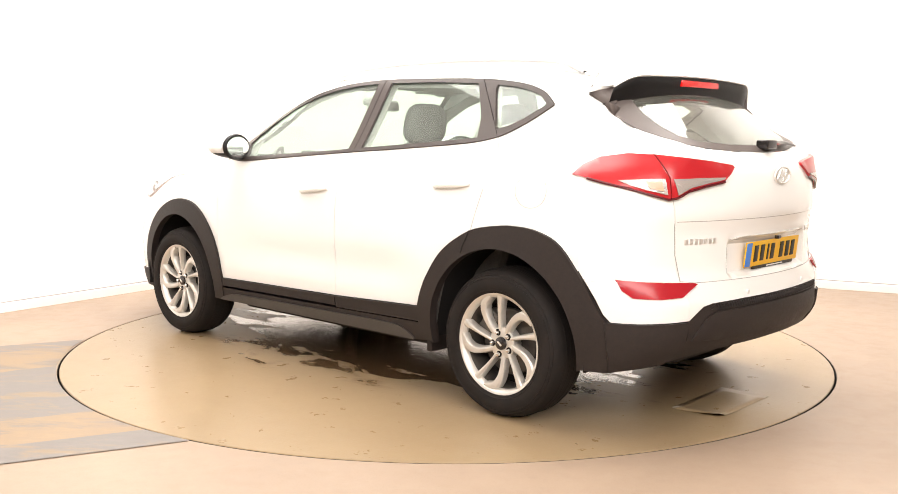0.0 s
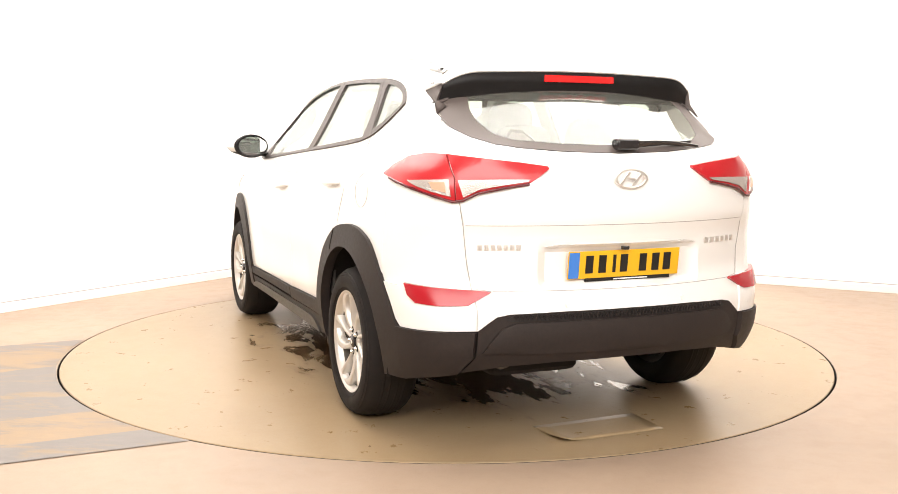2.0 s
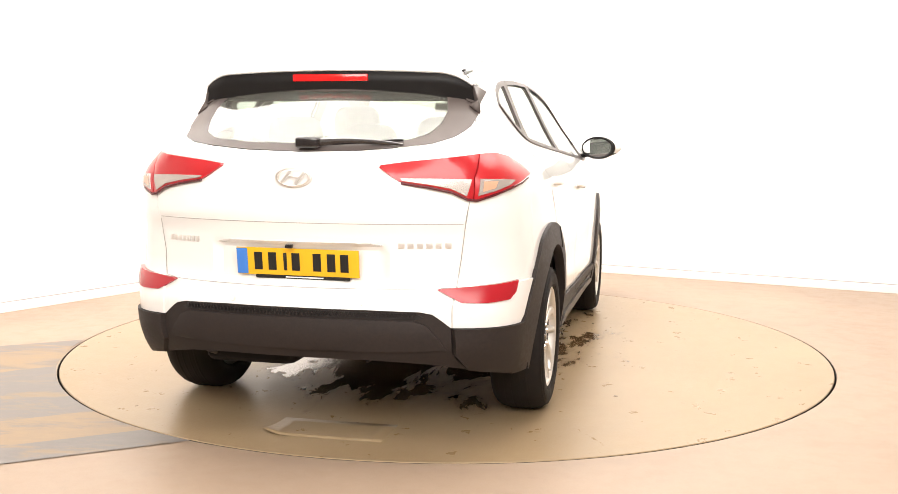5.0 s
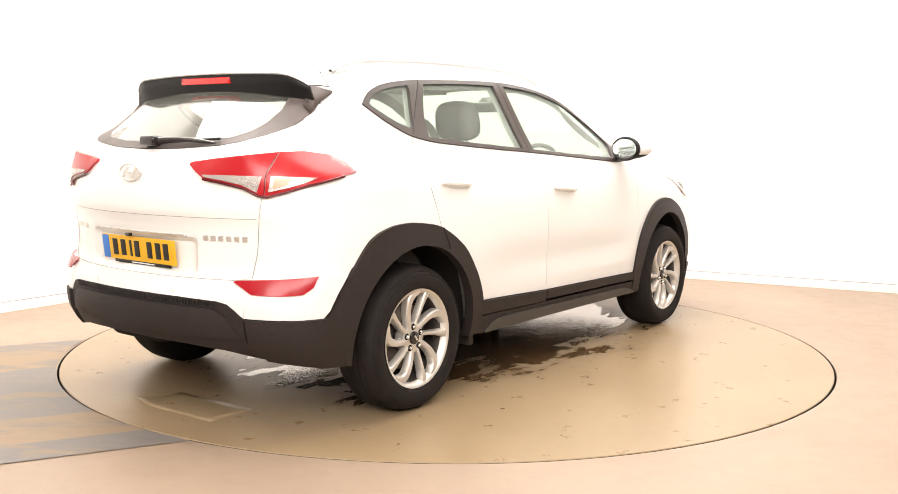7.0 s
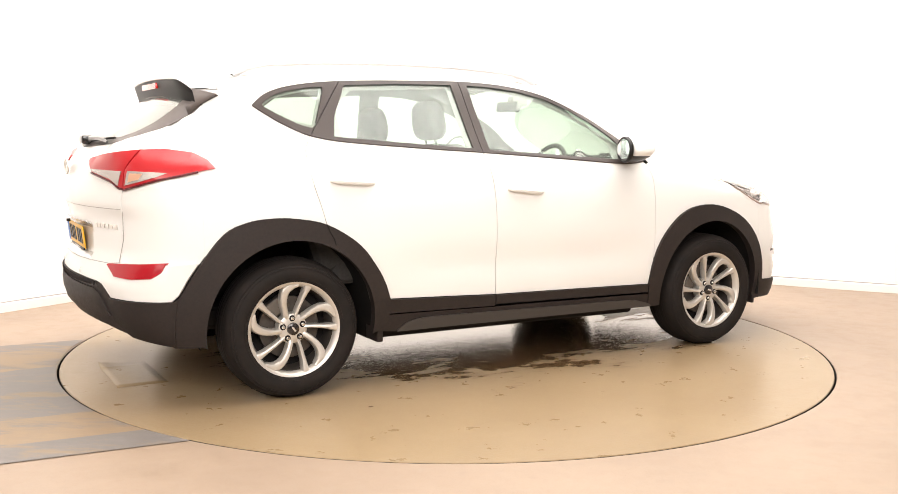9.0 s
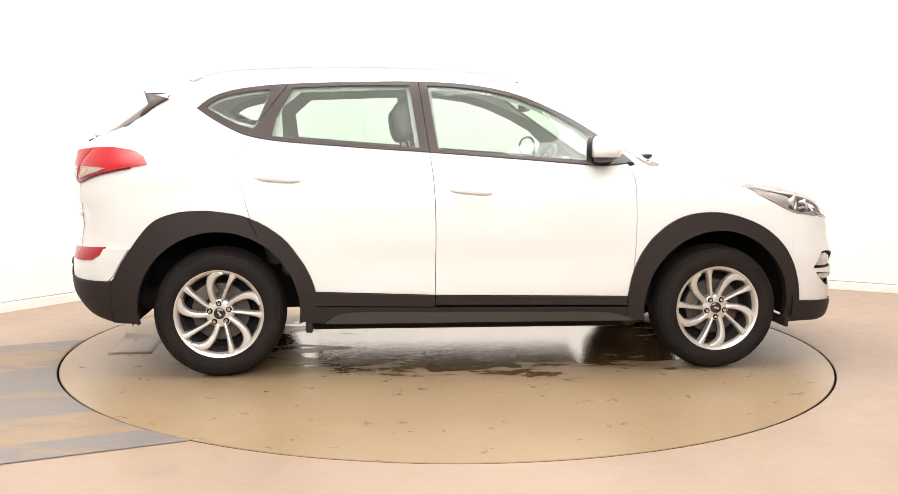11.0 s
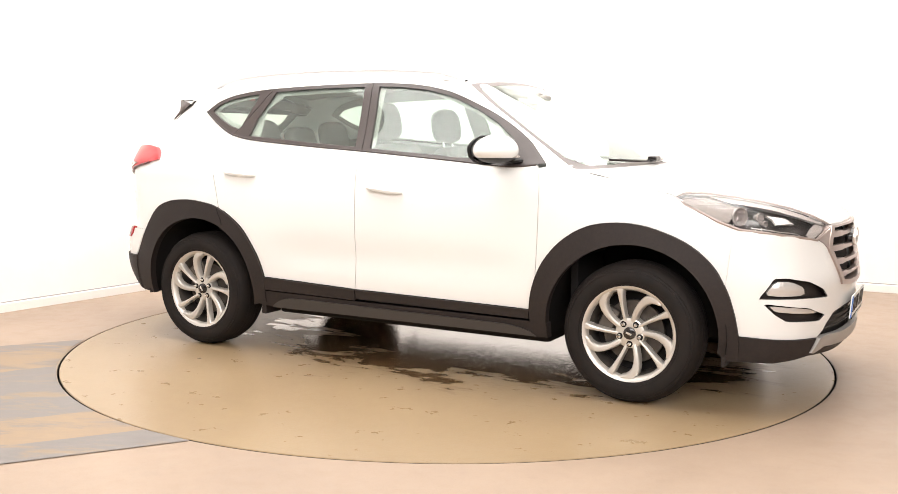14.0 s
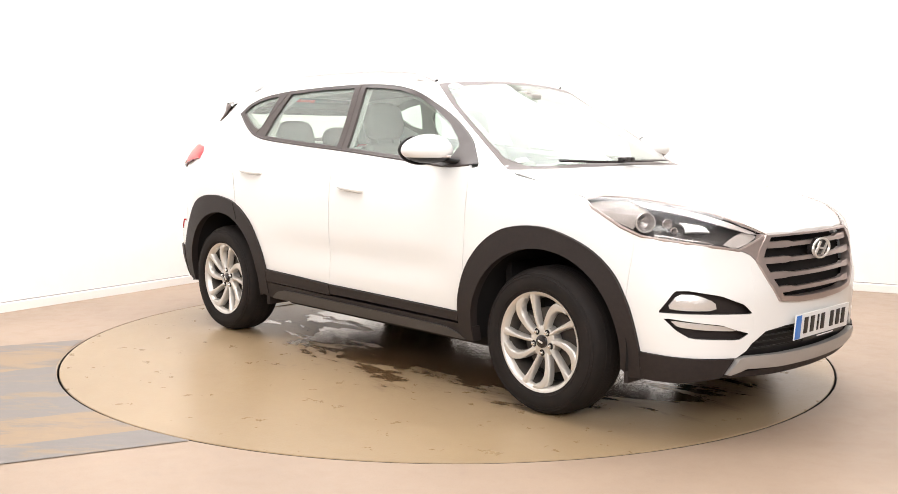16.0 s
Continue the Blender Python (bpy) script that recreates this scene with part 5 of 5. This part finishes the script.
# ---- underside and wheel housings ----
for sgn in (1, -1):
    for cx in (0, 2.668):
        bm = bmesh.new()
        pts = arc(cx, .345, .45, -9, 189, 26)
        rows = [[bm.verts.new((x, sgn * y, z)) for x, z in pts] for y in (.36, .872 if cx < 1 else .845)]
        for i in range(len(pts) - 1):
            bm.faces.new((rows[0][i], rows[0][i + 1], rows[1][i + 1], rows[1][i]))
        bm.faces.new(rows[0])
        part("wheel_housing", bm, BLACK, car)
    bm = bmesh.new()
    box(bm, (.462, sgn * .80, .262), (.035, .14, .075), .008)
    part("mud_flap", bm, CLAD, car)
    bm = bmesh.new()
    box(bm, (3.10, sgn * .72, .240), (.02, .2, .05), .006)
    part("air_deflector", bm, CLAD, car)
bm = bmesh.new()
box(bm, (1.33, 0, .255), (1.75, 1.44, .09), .03)
part("floor_pan", bm, BLACK, car)
bm = bmesh.new()
box(bm, (3.0, 0, .30), (.95, .70, .12), .03)
part("engine_tray", bm, BLACK, car)
bm = bmesh.new()
box(bm, (-.22, 0, .37), (.80, 1.22, .12), .05)
part("rear_floor_pan", bm, BLACK, car)
bm = bmesh.new()
tube(bm, [(0, -.75, .30), (0, -.2, .27), (0, .2, .27), (0, .75, .30)], .045, 10)
part("rear_axle", bm, BLACK, car)
bm = bmesh.new()
box(bm, (-.52, .30, .345), (.30, .42, .12), .05)
part("silencer", bm, BLACK, car)

# ---- cabin ----
inner_low = ON_SIDE([(2.15, 1.085), (2.15, .32), (.45, .34), (.30, .80), (.02, 1.0), (-.30, 1.08), (-.30, 1.20), (0.05, 1.24), (.2, 1.222), (.82, 1.175), (1.6, 1.125)])
pair("door_lining", [patch(inner_low, 90, off=-.045, thick=.012, step=.06, gap=0)], INNER, car)
ring = ON_SIDE([q for q in reversed(DLO_TOP)] + [(2.04, 1.114), (1.91, 1.121), (1.62, 1.143), (1.10, 1.18), (.82, 1.197), (.49, 1.22), (.28, 1.238), (.15, 1.262), (0, 1.328)])
big_f = [(1.12, 1.515), (1.26, 1.508), (1.42, 1.488), (1.58, 1.445), (1.74, 1.378), (1.89, 1.298), (1.98, 1.22), (1.96, 1.10), (1.16, 1.16)]
big_r = [(.42, 1.49), (.985, 1.513), (1.03, 1.18), (.33, 1.22), (.315, 1.40)]
big_q = [(-.06, 1.402), (.0, 1.44), (.12, 1.468), (.25, 1.486), (.18, 1.31), (.09, 1.33), (.01, 1.365)]
pair("pillar_lining", [patch(ring, 90, off=-.035, thick=.006, step=.05, gap=0, holes=[ON_SIDE(q) for q in (big_f, big_r, big_q)])], LINER, car)
sheet("headlining", [patch(both(ON_TOP([(1.60, 0), (1.58, .45), (1.4, .50), (.8, .52), (0, .50), (-.2, .48), (-.2, 0)])), "z", off=-.03, thick=.008, step=.08, gap=0)], LINER, car, "pale grey headlining")


def block(name, owner, mat, centre, size, bevel, turn=None, taper=1.0, label=""):
    bm = bmesh.new()
    box(bm, centre, size, bevel, turn, taper)
    return part(name, bm, mat, owner, label)


def cushion(name, owner, centre, size, lean):
    """A padded, rounded headrest."""
    bm = bmesh.new()
    made = bmesh.ops.create_uvsphere(bm, u_segments=28, v_segments=16, radius=1.0)["verts"]
    for v in made:
        x, y, z = (math.copysign(abs(q) ** e, q) for q, e in zip(v.co, (.8, .55, .62)))
        v.co = Vector((x * size[0], y * size[1] * (1 - .06 * z), z * size[2])) / 2
    bmesh.ops.transform(bm, matrix=Matrix.Translation(centre) @ pose(0, 0, 0, 0, lean, 0), verts=made)
    return part(name, bm, SEAT, owner)


for y, lift in ((.37, 0.0), (-.38, .02)):
    s = block("front_seat", car, SEAT, (1.13, y, .88 + lift), (.16, .50, .64), .06, pose(0, 0, 0, 0, -14, 0), .86, "charcoal cloth front seat")
    block("seat_cushion", s, SEAT, (1.42, y, .58), (.52, .52, .18), .06)
    cushion("headrest", s, (.985, y, 1.325 + lift), (.12, .28, .22), -10)
    for k in (-.06, .06):
        bm = bmesh.new()
        tube(bm, [(1.02, y + k, 1.14 + lift), (.99, y + k, 1.25 + lift)], .007, 8)
        part("headrest_post", bm, CHROME, s)
b = block("rear_bench", car, SEAT, (.22, 0, .86), (.18, 1.28, .62), .06, pose(0, 0, 0, 0, -20, 0), .94, "charcoal cloth rear bench")
block("bench_cushion", b, SEAT, (.55, 0, .58), (.50, 1.28, .18), .06)
for y, h in ((.38, .17), (0, .13), (-.38, .17)):
    cushion("headrest", b, (.075, y, 1.175 + h / 2), (.12, .28, h + .02), -14)
block("parcel_shelf", car, INNER, (-.30, 0, 1.02), (.55, 1.15, .03), .01)
d = block("dashboard", car, INNER, (2.12, 0, .98), (.50, 1.42, .22), .08, pose(0, 0, 0, 0, 6, 0), .94, "dark moulded dashboard")
block("instrument_hood", d, INNER, (1.95, -.38, 1.09), (.18, .40, .08), .03)
block("centre_screen", d, TRIM, (1.90, 0, 1.02), (.05, .30, .17), .02, pose(0, 0, 0, 0, -12, 0))
block("bulkhead", car, BLACK, (2.33, 0, .66), (.04, 1.45, .66), .01)
bm = bmesh.new()
n, k = 40, 10
rings = []
for i in range(n):
    a = 2 * math.pi * i / n
    rings.append([bm.verts.new(Vector(((.012 + .0) * math.sin(2 * math.pi * j / k), (.178 + .015 * math.cos(2 * math.pi * j / k)) * math.cos(a), (.178 + .015 * math.cos(2 * math.pi * j / k)) * math.sin(a)))) for j in range(k)])
for i in range(n):
    for j in range(k):
        bm.faces.new((rings[i][j], rings[(i + 1) % n][j], rings[(i + 1) % n][(j + 1) % k], rings[i][(j + 1) % k]))
at = Matrix.Translation((1.78, -.38, 1.045)) @ pose(0, 0, 0, 0, 24, 0)
bmesh.ops.transform(bm, matrix=at, verts=bm.verts)
sw = part("steering_wheel", bm, INNER, car, "dark leather-rimmed steering wheel")
bm = bmesh.new()
box(bm, (.01, 0, -.01), (.05, .14, .11), .02)
for yy, zz in ((.12, 0), (-.12, 0), (0, -.11)):
    box(bm, (.005, yy, zz), (.02, .12 if yy else .04, .04 if yy else .12), .008)
bmesh.ops.transform(bm, matrix=at, verts=bm.verts)
part("wheel_hub", bm, INNER, sw)
m = block("rear_view_mirror", car, LINER, (1.74, -.02, 1.445), (.04, .24, .065), .018, pose(0, 0, 0, 0, 8, 0), label="pale backed rear-view mirror")
block("mirror_stem", m, LINER, (1.79, -.02, 1.48), (.08, .06, .07), .02)
block("sensor_cover", m, LINER, (1.82, 0, 1.475), (.10, .09, .05), .02)
for y in (.36, -.36):
    block("sun_visor", car, LINER, (1.54, y, 1.548), (.17, .36, .016), .006, pose(0, 0, 0, 0, 12, 0))

# ---- on the floor: worn painted lane, wet patches, loose flap ----
LANE = Vector((.905, .425, 0)).normalized()
ACROSS = Vector((-LANE.y, LANE.x, 0))


def lane_strip(name, c0, c1, mat, label, rough):
    """A worn band of the painted lane, which ends at the turntable's edge."""
    n = 90
    verts = []
    for c, seed in ((c0, 3.1), (c1, 3.1)):
        for i in range(n + 1):
            cc = c
            end = -math.sqrt((R_DISC + GAP + .006) ** 2 - c * c)
            s = -7.0 + (end + 7.0) * i / n
            if rough and abs(c) < .93:
                cc = c + rough * noise.noise(Vector((s * 1.7, c * 3, seed))) + rough * .5 * noise.noise(Vector((s * 7.0, c * 3, seed)))
                s = min(s, -math.sqrt((R_DISC + GAP + .006) ** 2 - cc * cc))
            verts.append(LANE * s + ACROSS * cc)
    steps = 6
    grid, faces = [], []
    for j in range(steps + 1):
        for i in range(n + 1):
            p = verts[i].lerp(verts[n + 1 + i], j / steps)
            if p.length < R_DISC + GAP + .005:
                p = p.normalized() * (R_DISC + GAP + .005)
            grid.append((p.x, p.y, .0035 if abs(c0) < 2 else .003))
    for j in range(steps):
        for i in range(n):
            a = j * (n + 1) + i
            faces.append((a, a + 1, a + n + 2, a + n + 1))
    ob = solid(name, grid, faces, mat)
    return tagged(ob, label, "floor marking", group="bands of the worn floor lane", kind="structure")


lane_strip("floor_band", -1.33, -1.10, GREY_BAND, "worn grey painted band on the buff floor", .05)
lane_strip("floor_band", -1.10, -.73, OCHRE_BAND, "worn ochre painted band on the buff floor", .05)
lane_strip("floor_band", -.73, .28, GREY_BAND, "worn grey painted band on the buff floor", .05)
lane_strip("floor_band", .28, .79, OCHRE_BAND, "worn ochre painted band on the buff floor", .05)
lane_strip("floor_band", .79, .955, GREY_BAND, "worn grey painted band on the buff floor", .05)


def puddle(cx, cy, rx, ry, seed, turn, verts, faces):
    """Standing water with a ragged edge, in the car's plan, on the disc."""
    n = 120
    at = len(verts)
    verts.append((cx + CAR_X, cy + CAR_Y, .0035))
    c, s = math.cos(radians(turn)), math.sin(radians(turn))
    for i in range(n):
        a = 2 * math.pi * i / n
        d = Vector((math.cos(a) * 1.4, math.sin(a) * 1.4, seed))
        k = 1 + .38 * noise.noise(d) + .24 * noise.noise(d * 3.1) + .14 * noise.noise(d * 8) + .08 * noise.noise(d * 19)
        x, y = rx * k * math.cos(a), ry * k * math.sin(a)
        verts.append((cx + CAR_X + x * c - y * s, cy + CAR_Y + x * s + y * c, .0025))
    faces += [(at, at + 1 + i, at + 1 + (i + 1) % n) for i in range(n)]


rng = random.Random(5)
WET = [(1.4 + 2.0 * rng.uniform(-1, 1), rng.choice((-1, 1)) * rng.uniform(.75, 1.15) - .1, rng.uniform(.006, .022), rng.uniform(.004, .012), rng.uniform(-30, 30)) for _ in range(7)]
wet_verts, wet_faces = [], []
for k, (cx, cy, rx, ry, turn) in enumerate(WET):
    puddle(cx, cy, rx, ry, 1.7 * k + .3, turn, wet_verts, wet_faces)
puddles = solid("water_drops", [(x, y, z - .0015) for i, (x, y, z) in enumerate(wet_verts)], wet_faces, WATER)
tagged(puddles, "scattered drops of water beside the car on the turntable", "water drops", kind="stuff")

bm = bmesh.new()
rows = []
for i in range(9):
    t = i / 8
    rows.append([bm.verts.new((-1.735 - .25 * s - .012 * t, -.20 + .52 * t, .0009 + (.024 * max(0, (t - .80) / .20) ** 2) * s ** 2)) for s in np.linspace(0, 1, 7)])
for a, b in zip(rows, rows[1:]):
    for i in range(6):
        bm.faces.new((a[i], a[i + 1], b[i + 1], b[i]))
flap = part("floor_flap", bm, DISC, None)
tagged(flap, "thin worn brown sheet with a curled edge, lying on the turntable", "floor sheet")
sol = flap.modifiers.new("thickness", "SOLIDIFY")
sol.thickness = .0006


def motions():
    """The turntable turns, and carries the car and all that lies on it."""
    turned = [(t, pose(0, 0, 0, 0, 0, a)) for t, a in TURN]
    for thing in (table, puddles, flap):
        walk(thing, turned)
    walk(car, [(t, m @ pose(CAR_X, CAR_Y, 0)) for t, m in turned])


motions()
